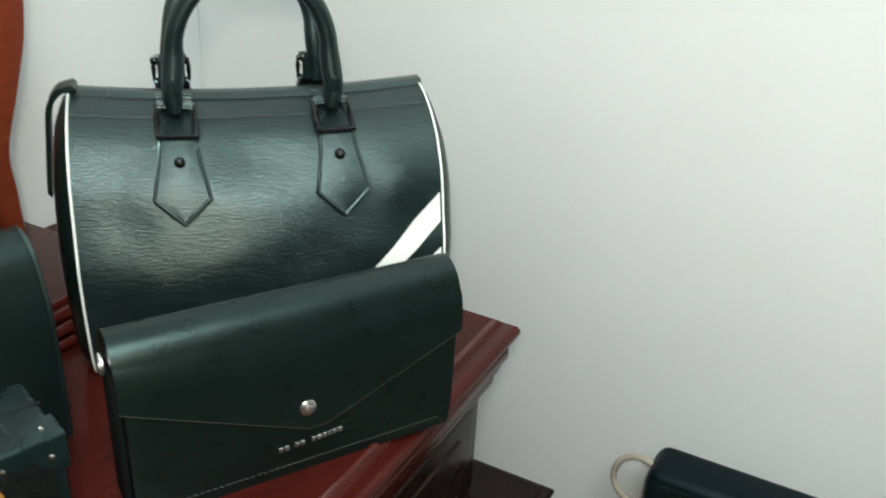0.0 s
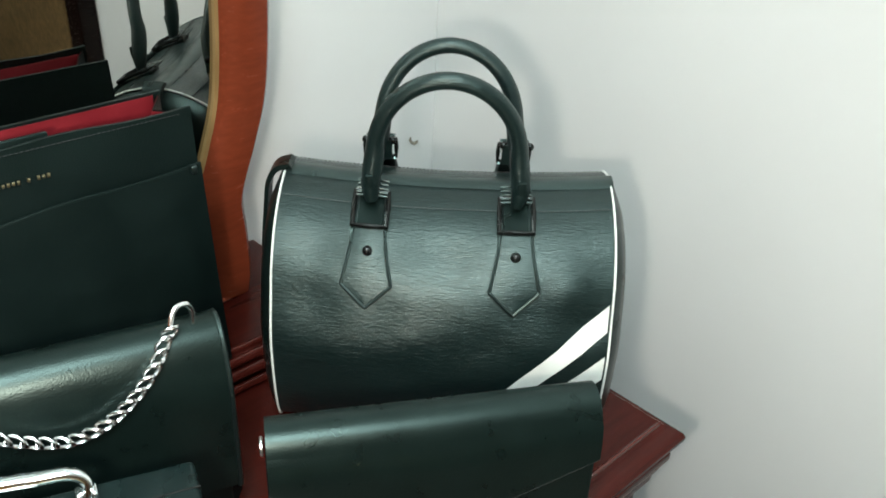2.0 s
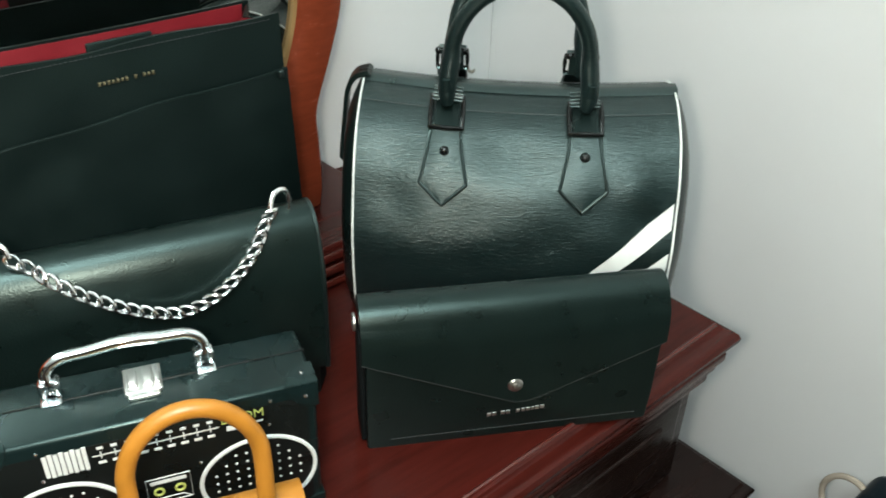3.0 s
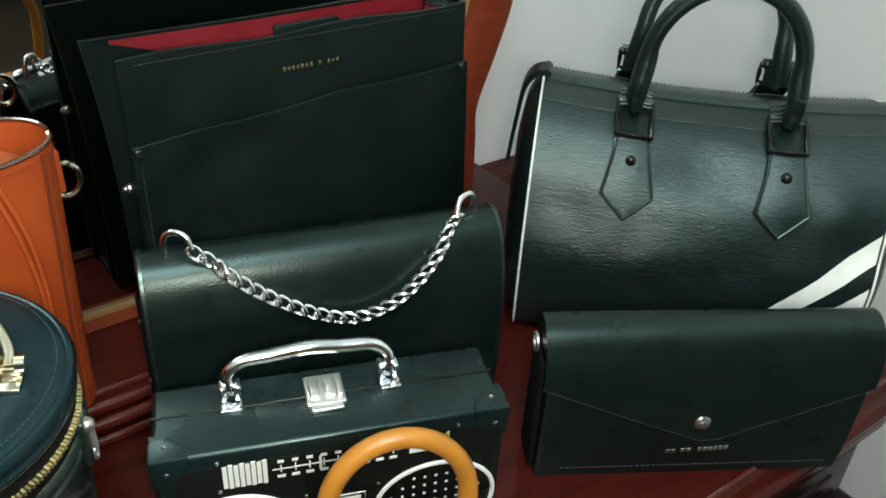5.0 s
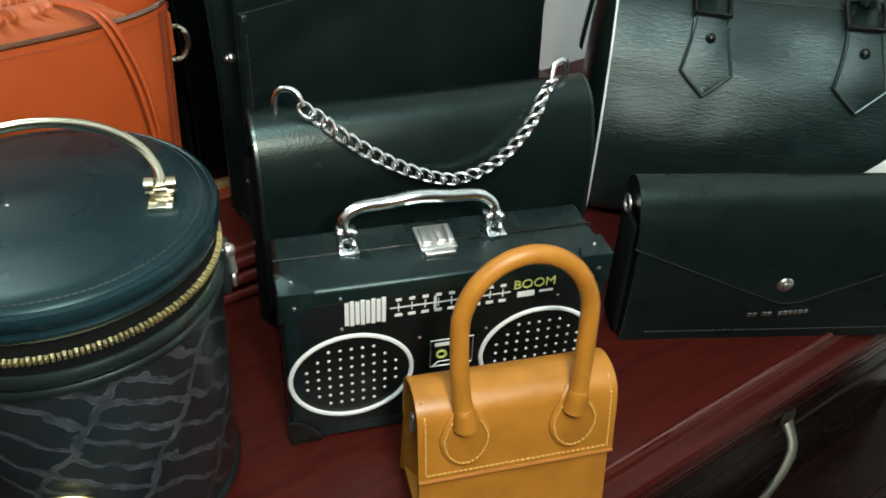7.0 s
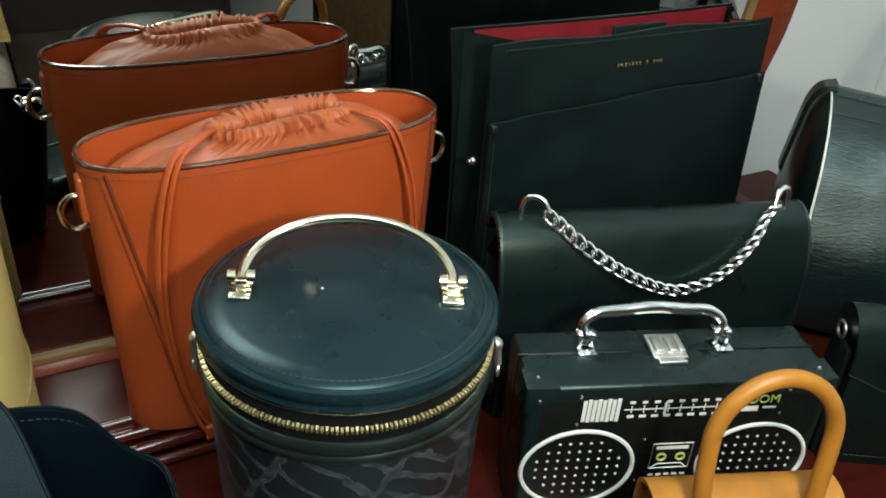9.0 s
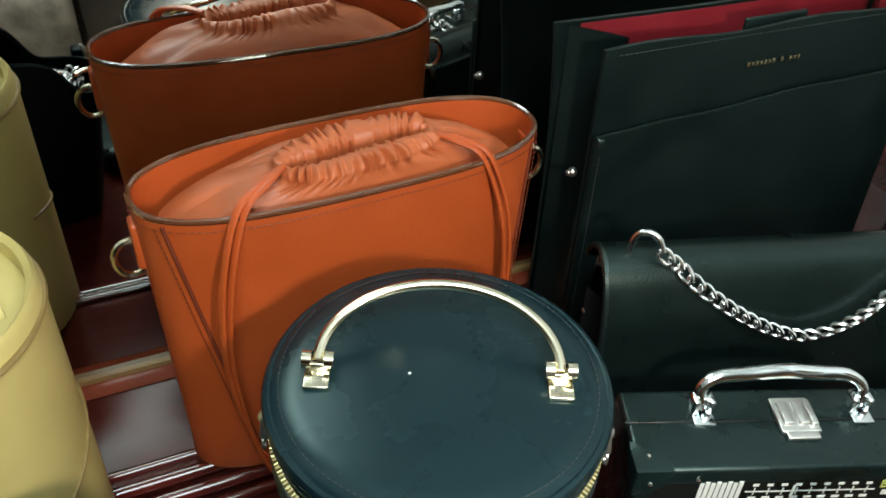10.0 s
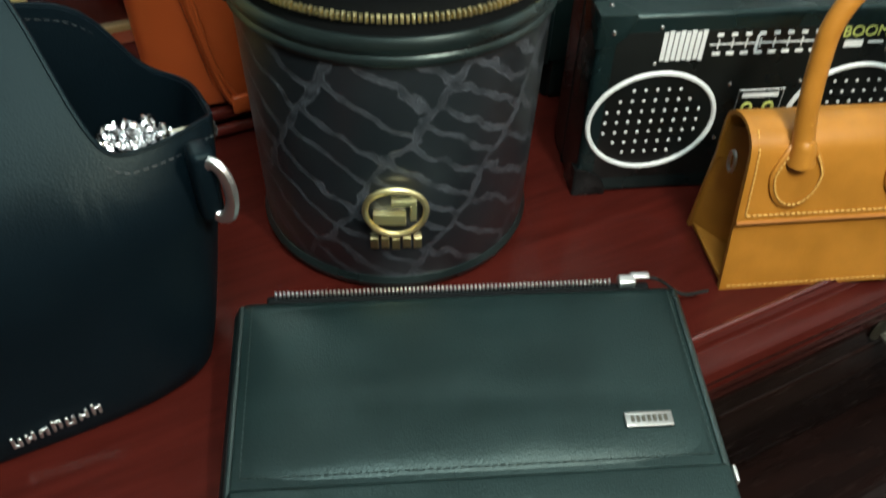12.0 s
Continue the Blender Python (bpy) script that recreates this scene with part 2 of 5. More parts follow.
# ---- shape tools ----
class Geo:
    def __init__(self):
        self.v, self.f = [], []

    def add(self, verts, faces):
        k = len(self.v)
        self.v += [tuple(p) for p in verts]
        self.f += [tuple(i + k for i in f) for f in faces]
        return self

    def loft(self, rings, closed=True, cap=True, loop=False):
        n = len(rings[0])
        verts = [p for r in rings for p in r]
        faces = []
        m = len(rings)
        for i in range(m if loop else m - 1):
            a, b = i * n, ((i + 1) % m) * n
            for j in range(n if closed else n - 1):
                k = (j + 1) % n
                faces.append((a + j, a + k, b + k, b + j))
        if cap and not loop:
            faces += [tuple(range(n)), tuple(range((m - 1) * n, m * n))]
        return self.add(verts, faces)

    def tube(self, pts, r, n=10, loop=False, radii=None, flat=1.0):
        pts = [Vector(p) for p in pts]
        m = len(pts)
        rings, up = [], None
        for i, p in enumerate(pts):
            d = (pts[(i + 1) % m] - pts[i - 1]) if loop or 0 < i < m - 1 else (pts[1] - pts[0] if i == 0 else pts[-1] - pts[-2])
            d.normalize()
            if up is None:
                up = Vector((0, 0, 1)) if abs(d.z) < 0.9 else Vector((0, 1, 0))
            side = d.cross(up)
            side.normalize()
            up = side.cross(d)
            q = radii[i] if radii else r
            rings.append([p + (side * math.cos(a) + up * math.sin(a) * flat) * q for a in (2 * math.pi * k / n for k in range(n))])
        return self.loft(rings, cap=True, loop=loop)

    def lathe(self, prof, n=48, c=(0, 0)):
        rings = [[(c[0] + r * math.cos(2 * math.pi * k / n), c[1] + r * math.sin(2 * math.pi * k / n), z) for k in range(n)] for r, z in prof]
        return self.loft(rings)

    def rbox(self, w, d, h, r, c=(0, 0, 0), seg=3):
        """A box with rounded edges; c is the middle of its base."""
        r = min(r, w / 2.01, d / 2.01, h / 2.01)
        rings = []
        for inset, z in [(i, z) for z, i in [(r * (1 - math.cos(math.pi / 2 * k / seg)), r * (1 - math.sin(math.pi / 2 * k / seg))) for k in range(seg + 1)]]:
            rings.append((inset, z))
        rings += [(i, h - z) for i, z in reversed(rings)]
        out = []
        for inset, z in rings:
            ring = []
            rc = max(r - inset, r * 0.05)
            for sx, sy, a0 in ((1, 1, 0), (-1, 1, 90), (-1, -1, 180), (1, -1, 270)):
                for k in range(seg + 1):
                    a = radians(a0 + 90 * k / seg)
                    ring.append((c[0] + sx * (w / 2 - r) + rc * math.cos(a), c[1] + sy * (d / 2 - r) + rc * math.sin(a), c[2] + z))
            out.append(ring)
        return self.loft(out)

    def extrude(self, prof, x0, x1, round_=0.0):
        """A profile of (y, z) drawn out along x, its ends softened."""
        cy = sum(p[0] for p in prof) / len(prof)
        cz = sum(p[1] for p in prof) / len(prof)

        def ring(x, s):
            return [(x, cy + (y - cy) * s, cz + (z - cz) * s) for y, z in prof]
        if round_:
            span = max(max(p[1] for p in prof) - min(p[1] for p in prof), 1e-4)
            s = 1 - 1.2 * round_ / span
            return self.loft([ring(x0, s), ring(x0 + round_ * 0.4, 1 - (1 - s) * 0.35), ring(x0 + round_, 1),
                              ring(x1 - round_, 1), ring(x1 - round_ * 0.4, 1 - (1 - s) * 0.35), ring(x1, s)])
        return self.loft([ring(x0, 1), ring(x1, 1)])

    def plate(self, fn, outline, thick, inset=0.0006, sink=0.001):
        """A thin plate on a surface fn(u, v, off), from its outline in (u, v)."""
        cu = sum(p[0] for p in outline) / len(outline)
        cv = sum(p[1] for p in outline) / len(outline)
        ext = max(math.hypot(u - cu, v - cv) for u, v in outline)
        k = 1 - inset / ext
        rings = [[fn(u, v, -sink) for u, v in outline], [fn(u, v, thick * 0.7) for u, v in outline],
                 [fn(cu + (u - cu) * k, cv + (v - cv) * k, thick) for u, v in outline]]
        return self.loft(rings)

    def ball(self, c, r, n=10, sq=(1, 1, 1)):
        rings = []
        for i in range(1, n // 2 + 1):
            a = math.pi * i / (n // 2 + 1)
            rings.append([(c[0] + sq[0] * r * math.sin(a) * math.cos(2 * math.pi * k / n), c[1] + sq[1] * r * math.sin(a) * math.sin(2 * math.pi * k / n),
                           c[2] + sq[2] * r * math.cos(a)) for k in range(n)])
        return self.loft(rings)

    def move(self, m):
        self.v = [tuple(m @ Vector(p)) for p in self.v]
        return self


def mesh_of(name, g, material, sharp=38):
    me = bpy.data.meshes.new(name)
    me.from_pydata(g.v, [], g.f)
    bm = bmesh.new()
    bm.from_mesh(me)
    bmesh.ops.recalc_face_normals(bm, faces=bm.faces)
    bm.to_mesh(me)
    bm.free()
    me.polygons.foreach_set("use_smooth", [True] * len(me.polygons))
    me.set_sharp_from_angle(angle=radians(sharp))
    me.materials.append(material)
    return me


def part(name, g, material, parent, label="", sharp=38):
    ob = new(name, mesh_of(name, g, material, sharp))
    ob.parent = parent
    if label:
        ob["label"] = label
    return ob


def thing(name, x, y, z, rz, label, category, group=""):
    ob = new(name)
    ob.empty_display_size = 0.05
    ob.matrix_world = pose(x, y, z, 0, 0, rz)
    return tagged(ob, label, category, group)


def solid(name, g, material, label, category="", kind="", where=None, sharp=38):
    ob = new(name, mesh_of(name, g, material, sharp))
    if where:
        ob.matrix_world = where
    return tagged(ob, label, category, "", kind)


def spline(pts, n=8):
    """A smooth line through the points."""
    p = [Vector(q) for q in pts]
    p = [2 * p[0] - p[1]] + p + [2 * p[-1] - p[-2]]
    out = []
    for i in range(1, len(p) - 2):
        for k in range(n):
            t = k / n
            out.append(0.5 * ((2 * p[i]) + (p[i + 1] - p[i - 1]) * t + (2 * p[i - 1] - 5 * p[i] + 4 * p[i + 1] - p[i + 2]) * t * t
                              + (3 * p[i] - p[i - 1] - 3 * p[i + 1] + p[i + 2]) * t ** 3))
    out.append(p[-2])
    return out


def stitches(pts, pitch=0.0042, length=0.0026, r=0.00035):
    g = Geo()
    pts = [Vector(p) for p in pts]
    acc, nxt = 0.0, pitch / 2
    for a, b in zip(pts, pts[1:]):
        l = (b - a).length
        while l > 0 and nxt <= acc + l:
            c = a + (b - a) * ((nxt - acc) / l)
            d = (b - a).normalized() * length / 2
            g.tube([c - d, c + d], r, 5)
            nxt += pitch
        acc += l
    return g


def ellipse(cx, cy, rx, ry, n=28):
    return [(cx + rx * math.cos(2 * math.pi * k / n), cy + ry * math.sin(2 * math.pi * k / n)) for k in range(n)]


def rect(cx, cy, w, h):
    return [(cx - w / 2, cy - h / 2), (cx + w / 2, cy - h / 2), (cx + w / 2, cy + h / 2), (cx - w / 2, cy + h / 2)]


def word(text, size, fn_matrix, material, parent):
    cu = bpy.data.curves.new("word", "FONT")
    cu.body, cu.size, cu.extrude, cu.align_x = text, size, 0.0003, "CENTER"
    ob = new("word", cu)
    me = bpy.data.meshes.new_from_object(ob.evaluated_get(bpy.context.evaluated_depsgraph_get()))
    bpy.data.objects.remove(ob)
    me.transform(fn_matrix)
    me.materials.clear()
    me.materials.append(material)
    ob = new("lettering", me)
    ob.parent = parent
    return ob


# ---- the room ----
TOP = 0.75          # dressing table top
BACK, RIGHT = 0.735, 0.79
LEFT, FRONT, HIGH = -2.2, -2.6, 2.6
t = 0.12
solid("wall_north", Geo().rbox(RIGHT - LEFT + 2 * t, t, HIGH, 0.002, ((RIGHT + LEFT) / 2, BACK + t / 2, 0)), paint, "plain white painted wall behind the dressing table", "wall", "structure")
solid("wall_east", Geo().rbox(t, BACK - FRONT, HIGH, 0.002, (RIGHT + t / 2, (BACK + FRONT) / 2, 0)), paint, "plain white painted side wall with faint marks", "wall", "structure")
solid("wall_west", Geo().rbox(t, BACK - FRONT, HIGH, 0.002, (LEFT - t / 2, (BACK + FRONT) / 2, 0)), far_dim_paint, "far wall in brown darkened to stand for dim light", "wall", "structure")
solid("wall_south", Geo().rbox(RIGHT - LEFT + 2 * t, t, HIGH, 0.002, ((RIGHT + LEFT) / 2, FRONT - t / 2, 0)), far_dim_paint, "far wall in brown darkened to stand for dim light", "wall", "structure")
solid("floor", Geo().rbox(RIGHT - LEFT + 2 * t, BACK - FRONT + 2 * t, 0.1, 0.002, ((RIGHT + LEFT) / 2, (BACK + FRONT) / 2, -0.1)), floor_tile, "brown mottled floor", "floor", "structure")
solid("ceiling", Geo().rbox(RIGHT - LEFT + 2 * t, BACK - FRONT + 2 * t, 0.1, 0.002, ((RIGHT + LEFT) / 2, (BACK + FRONT) / 2, HIGH)), ceiling_paint, "plain dull white ceiling", "ceiling", "structure")

# ---- dressing table ----
X0, X1, Y0 = -0.58, 0.651, 0.230
table = thing("dressing_table", (X0 + X1) / 2, 0.48, 0, 0, "glossy red mahogany dressing table with moulded edges against a white wall", "dressing table")
W = X1 - X0
D0, D1 = Y0 - 0.48, BACK - 0.005 - 0.48
prof = [(0.0, 0.0), (-0.002, -0.0015), (-0.003, -0.004), (-0.0045, -0.0055), (-0.010, -0.007), (-0.0145, -0.010), (-0.0165, -0.0145), (-0.0160, -0.0185), (-0.013, -0.021),
        (-0.008, -0.0225), (-0.004, -0.0265), (0.0, -0.030)]


def moulded(g, w, d0, d1, top, scale=1.0):
    """A slab whose front and side edges carry the moulding."""
    for_ring = []
    for o, z in prof:
        o, z = o * scale, z * scale
        for_ring.append([(-w / 2 + 0.024 * scale + o, d1, top + z), (-w / 2 + 0.024 * scale + o, d0 + 0.024 * scale + o, top + z),
                         (w / 2 - 0.024 * scale - o, d0 + 0.024 * scale + o, top + z), (w / 2 - 0.024 * scale - o, d1, top + z)])
    return g.loft(for_ring)


part("tabletop", moulded(Geo(), W, D0, D1, TOP), mahogany, table, sharp=30)
part("bead", Geo().tube([(-W / 2 + 0.028, D0 + 0.026, TOP + 0.0005), (W / 2 - 0.028, D0 + 0.026, TOP + 0.0005)], 0.0022, 8), bead_gloss, table)
BODY_R = 0.620 - (X0 + X1) / 2      # the body stands back a little under the top
body_w = BODY_R + W / 2 - 0.03
body_x = BODY_R - body_w / 2
part("upper_body", Geo().rbox(body_w, D1 - D0 - 0.035, 0.168, 0.004, (body_x, (D0 + D1) / 2 + 0.0145, 0.552)), dark_shaded_wood, table)
moulding = Geo()
for k, (o, z) in enumerate(((0.014, 0.712), (0.009, 0.700), (0.005, 0.686))):
    moulding.rbox(body_w + o, 0.02, 0.013, 0.004, (body_x + o / 2, D0 + 0.036 - o, z - 0.002))
part("cornice", moulding, mahogany, table)
part("side_cornice", Geo().rbox(0.02, D1 - D0 - 0.06, 0.03, 0.005, (BODY_R - 0.006, (D0 + D1) / 2 + 0.022, 0.694)), mahogany, table)
low_w = 0.68 - (X0 - 0.035)
part("lower_top", moulded(Geo(), low_w, 0.19 - 0.48, D1, 0.55, 0.7), dark_shaded_wood, table, sharp=30)
part("lower_body", Geo().rbox(low_w - 0.04, D1 - (0.19 - 0.48) - 0.03, 0.515, 0.004, (0, (D1 + 0.19 - 0.48) / 2 + 0.01, 0.005)), dark_shaded_wood, table)
span = (body_w - 0.04) / 2
for k in range(2):
    cx = body_x - body_w / 2 + 0.02 + span * (k + 0.5) - 0.02
    front = part("drawer_front", Geo().rbox(span - 0.012, 0.014, 0.116, 0.006, (cx + 0.02, D0 + 0.031, 0.566)), dark_shaded_wood, table)
    part("drawer_panel", Geo().rbox(span - 0.07, 0.006, 0.070, 0.003, (cx + 0.02, D0 + 0.025, 0.589)), dark_shaded_wood, front)
    curve = spline([(cx - 0.100, D0 + 0.022, 0.676), (cx - 0.088, D0 + 0.004, 0.662), (cx - 0.050, D0 - 0.006, 0.648), (cx, D0 - 0.008, 0.643), (cx + 0.050, D0 - 0.006, 0.648),
                    (cx + 0.088, D0 + 0.004, 0.662), (cx + 0.100, D0 + 0.022, 0.676)])
    m = len(curve)
    pull = Geo().tube(curve, 0.004, 10, radii=[0.0052 - 0.0022 * math.sin(math.pi * i / (m - 1)) for i in range(m)], flat=0.6)
    for sx in (-0.100, 0.100):
        pull.ball((cx + sx, D0 + 0.022, 0.677), 0.009, 10, (1, 0.4, 1.2))
    part("handle", pull, antique, front, "curved antique metal pull")

# raised plinth under the mirror, with a beaded front
PL, PY = TOP + 0.022, 0.548
plinth = Geo().rbox(0.98, BACK - 0.008 - PY, PL - TOP - 0.001, 0.003, (0.02, (BACK - 0.008 + PY) / 2, TOP + 0.001))
mirror = thing("dresser_mirror", 0.04, 0.65, TOP, 0, "oval dresser mirror in a polished red-brown wooden frame", "mirror")
part("plinth", plinth.move(pose(-0.04, -0.65, -TOP)), mahogany, mirror)
for k, (y, z, r) in enumerate(((PY - 0.017, TOP + 0.005, 0.004), (PY - 0.008, TOP + 0.012, 0.005), (PY + 0.002, TOP + 0.019, 0.005), (PY + 0.013, PL + 0.001, 0.0035))):
    part("bead", Geo().tube([(-0.51, y - 0.65, z - TOP), (0.47, y - 0.65, z - TOP)], r, 12), bead_gloss, mirror)


def shield(k, dz=0.0):
    """The mirror's outline: k shrinks it towards the glass."""
    half = spline([(0, 0.020 + dz), (0.25, 0.020 + dz), (0.39 - k, 0.021 + dz), (0.411 - k, 0.032 + dz), (0.412 - k, 0.09), (0.411 - k, 0.130), (0.429 - k, 0.180), (0.444 - k, 0.228), (0.452 - k, 0.30), (0.453 - k, 0.38),
                   (0.440 - k, 0.50), (0.39 - k, 0.65), (0.28 - k * 0.7, 0.77 - k * 0.7), (0.14, 0.835 - k), (0, 0.85 - k)], 5)
    pts = [(p.x, p.y) for p in half]
    return pts + [(-x, z) for x, z in reversed(pts[1:-1])]


outer, inner = shield(-0.003), shield(0.047, 0.006)
part("frame", Geo().loft([[(x, 0.018, z) for x, z in outer], [(x, -0.006, z) for x, z in outer], [(x + (a - x) * 0.12, -0.013, z + (b - z) * 0.12) for (x, z), (a, b) in zip(outer, inner)],
                          [(x + (a - x) * 0.5, -0.016, z + (b - z) * 0.5) for (x, z), (a, b) in zip(outer, inner)],
                          [(x + (a - x) * 0.88, -0.010, z + (b - z) * 0.88) for (x, z), (a, b) in zip(outer, inner)],
                          [(a, -0.003, b) for a, b in inner], [(a, 0.018, b) for a, b in inner]], loop=True), mahogany_frame, mirror)
part("gilt_slip", Geo().loft([[(a, -0.0045, b) for a, b in inner], [(a * 0.992, -0.0035, 0.42 + (b - 0.42) * 0.992) for a, b in inner], [(a * 0.992, 0.002, 0.42 + (b - 0.42) * 0.992) for a, b in inner],
                              [(a, 0.002, b) for a, b in inner]], loop=True), slip_mat, mirror)
part("mirror_glass", Geo().loft([[(a * 1.01, 0.004, 0.42 + (b - 0.42) * 1.01) for a, b in inner], [(a * 1.01, 0.001, 0.42 + (b - 0.42) * 1.01) for a, b in inner]]), glass, mirror)
part("back_board", Geo().loft([[(a * 1.03, 0.020, 0.42 + (b - 0.42) * 1.03) for a, b in inner], [(a * 1.03, 0.012, 0.42 + (b - 0.42) * 1.03) for a, b in inner]]), dark_shaded_wood, mirror)
solid("wall_mark", Geo().plate(lambda u, v, off=0.0: (u, BACK - 0.0004 - off, v), [(0.748, 0.826), (0.752, 0.829), (0.7535, 0.823), (0.757, 0.820), (0.764, 0.821), (0.7645, 0.817), (0.759, 0.815), (0.755, 0.817), (0.751, 0.820)], 0.0004, 0.0001, 0.0), smudge_mat, "small grey scuff mark on the wall", "mark", "structure")
door = tagged(new("door_1"), "closed yellow-brown wooden door in the side wall", "door", "", "structure")
door.matrix_world = pose(RIGHT - 0.022, -0.93, 0.0)
part("door_leaf", Geo().rbox(0.036, 0.84, 2.03, 0.004, (0, 0, 0.005)), door_wood, door)
for dy in (-0.44, 0.44):
    part("door_jamb", Geo().rbox(0.04, 0.06, 2.08, 0.004, (0.001, dy * 1.05, 0)), dark_shaded_wood, door)
part("door_head", Geo().rbox(0.04, 0.86, 0.06, 0.004, (0.001, 0, 2.04)), dark_shaded_wood, door)
part("door_handle", Geo().tube([(-0.02, 0.36, 1.0), (-0.06, 0.36, 1.0), (-0.06, 0.27, 1.0)], 0.009, 10), antique, door)


# ---- bags ----
# black barrel bag with two handles and white stripes
def barrel_bag(x, y, rz):
    bag = thing("barrel_handbag", x, y, TOP, rz, "black ribbed leather barrel handbag with white diagonal stripes and two handles", "handbag")
    H = 0.1345
    key = [(0.066, 0.0), (0.084, 0.010), (0.094, 0.035), (0.099, 0.07), (0.099, 0.10), (0.090, 0.13), (0.079, 0.158), (0.059, 0.182), (0.033, 0.197), (0.012, 0.203)]
    front = spline([(-w, z, 0) for w, z in key], 6)

    def at(u, v, off=0.0):
        """Front skin: u across, v height."""
        i = 0
        while i < len(front) - 2 and front[i + 1].y < v:
            i += 1
        a, b = front[i], front[i + 1]
        k = (v - a.y) / max(b.y - a.y, 1e-6)
        d = (b - a).normalized()
        e = abs(u) / H
        puff = 1 + 0.035 * (1 - e * e)
        for cu, cv, ru, rv, amount in ((0.000, 0.172, 0.036, 0.020, -0.085), (0.012, 0.138, 0.040, 0.020, 0.030), (0.100, 0.150, 0.018, 0.020, 0.030), (0.112, 0.118, 0.022, 0.016, -0.035),
                                       (-0.095, 0.135, 0.022, 0.022, -0.012), (-0.100, 0.172, 0.022, 0.014, -0.030), (0.030, 0.095, 0.060, 0.018, -0.018)):
            puff += amount * math.exp(-((u - cu) / ru) ** 2 - ((v - cv) / rv) ** 2)
        puff += 0.012 * noise.noise((u * 28, v * 34, 2.0)) * (1 - e ** 4)
        yy = (a.x + (b.x - a.x) * k) * puff
        sag = -0.007 * (1 - e * e) * max(0, (v - 0.12) / 0.08)
        n = Vector((0, -d.y, d.x))
        return (u, yy + n.y * off, v + sag + n.z * off)

    hs = [p.y for p in front]
    rings = []
    for i in range(49):
        u = -H + 2 * H * i / 48
        fr = [at(u, v) for v in hs]
        rings.append(fr + [(p[0], -p[1], p[2]) for p in reversed(fr)])
    part("body", Geo().loft(rings), epi, bag)
    for s in (-1, 1):
        fr = [at(s * H, v, 0.0008) for v in hs]
        loop = fr + [(p[0], -p[1], p[2]) for p in reversed(fr)]
        part("piping", Geo().tube(loop, 0.0010, 6, loop=True), white_leather, bag, "thin white piping")
        bulge = [[(s * (H + out), p[1] * k, 0.095 + (p[2] - 0.095) * k) for p in loop] for out, k in ((0.0005, 0.98), (0.006, 0.93), (0.012, 0.80), (0.016, 0.55), (0.0175, 0.25))]
        part("end_panel", Geo().loft(bulge), smooth_black, bag, "rounded end panel")
    # zip along the top with end tabs
    zip_ = Geo().loft([[(-H - 0.002 + (2 * H + 0.004) * k / 12, yy, 0.2035 - 0.007 * (1 - (2 * k / 12 - 1) ** 2) + zz) for yy, zz in ((-0.011, 0), (-0.006, 0.0035), (0.006, 0.0035), (0.011, 0))] for k in range(13)])
    part("zip_tape", zip_, edge_black, bag)
    for s in (-1, 1):
        seam = [at(-H + 2 * H * k / 24, 0.196, 0.0006) for k in range(25)]
        seam = [(p[0], p[1] * -s, p[2]) for p in seam]
        part("edge_seam", stitches(seam, 0.0036, 0.0022, 0.0005), grey_thread, bag)
    tab = spline([(-H + 0.006, 0, 0.2075), (-H - 0.006, 0, 0.203), (-H - 0.0135, 0, 0.190), (-H - 0.0170, 0, 0.165), (-H - 0.0200, 0, 0.138), (-H - 0.0215, 0, 0.122)], 5)
    part("zip_end_tab", Geo().loft([[(p.x - dx, dy * 0.011 * (1 - 0.25 * k / len(tab)), p.z + dx) for dx, dy in ((0.0, -1), (0.0, 1), (0.0032, 0.9), (0.0032, -0.9))] for k, p in enumerate(tab)]), smooth_black, bag, "leather tab at the zip's end")
    # stripes
    def stripe(r0, r1, l0, l1):
        rows = []
        for k in range(15):
            q = k / 14
            bend = 0.006 * math.sin(math.pi * q)
            u = H - 0.0025 - q * 0.135
            hi, lo = r0 + (l0 - r0) * q + bend, r1 + (l1 - r1) * q + bend
            rows.append([at(u, max(0.002, lo + (hi - lo) * j / 4), 0.0012) for j in range(5)])
        g = Geo().loft(rows, closed=False, cap=False)
        return g
    part("stripe", stripe(0.139, 0.117, -0.008, -0.030), white_leather, bag, "broad white stripe")
    part("stripe", stripe(0.098, 0.075, -0.050, -0.073), white_leather, bag, "broad white stripe")
    # straps, buckles and handles, front and back
    for side in (1, -1):
        def skin(u, v, off=0.0):
            if side == -1 and v > 0.183:      # the rear straps stand up behind the zip
                return (u, 0.036 + off, 0.197 + (v - 0.183) * 1.1)
            p = at(u, v, off)
            return p if side == 1 else (p[0], -p[1], p[2])
        for u0 in (-0.060, 0.056):
            tab = [(u0 - 0.0125, 0.184), (u0 - 0.014, 0.172), (u0 - 0.0195, 0.148), (u0, 0.130), (u0 + 0.0195, 0.148), (u0 + 0.014, 0.172), (u0 + 0.0125, 0.184)]
            rows = []
            for q in (k / 12 for k in range(13)):
                v = 0.1305 + 0.0535 * q
                hw = 0.0195 * (v - 0.1302) / 0.0178 if v < 0.148 else (0.0195 - 0.0055 * (v - 0.148) / 0.024 if v < 0.172 else 0.0140 - 0.0015 * (v - 0.172) / 0.012)
                rows.append([skin(u0 - hw, v, -0.001)] + [skin(u0 + hw * e, v, 0.0030 + 0.0006 * (1 - e * e)) for e in (-1, -0.6, -0.2, 0.2, 0.6, 1)] + [skin(u0 + hw, v, -0.001)])
            part("strap_tab", Geo().loft(rows, closed=False, cap=False), epi, bag)
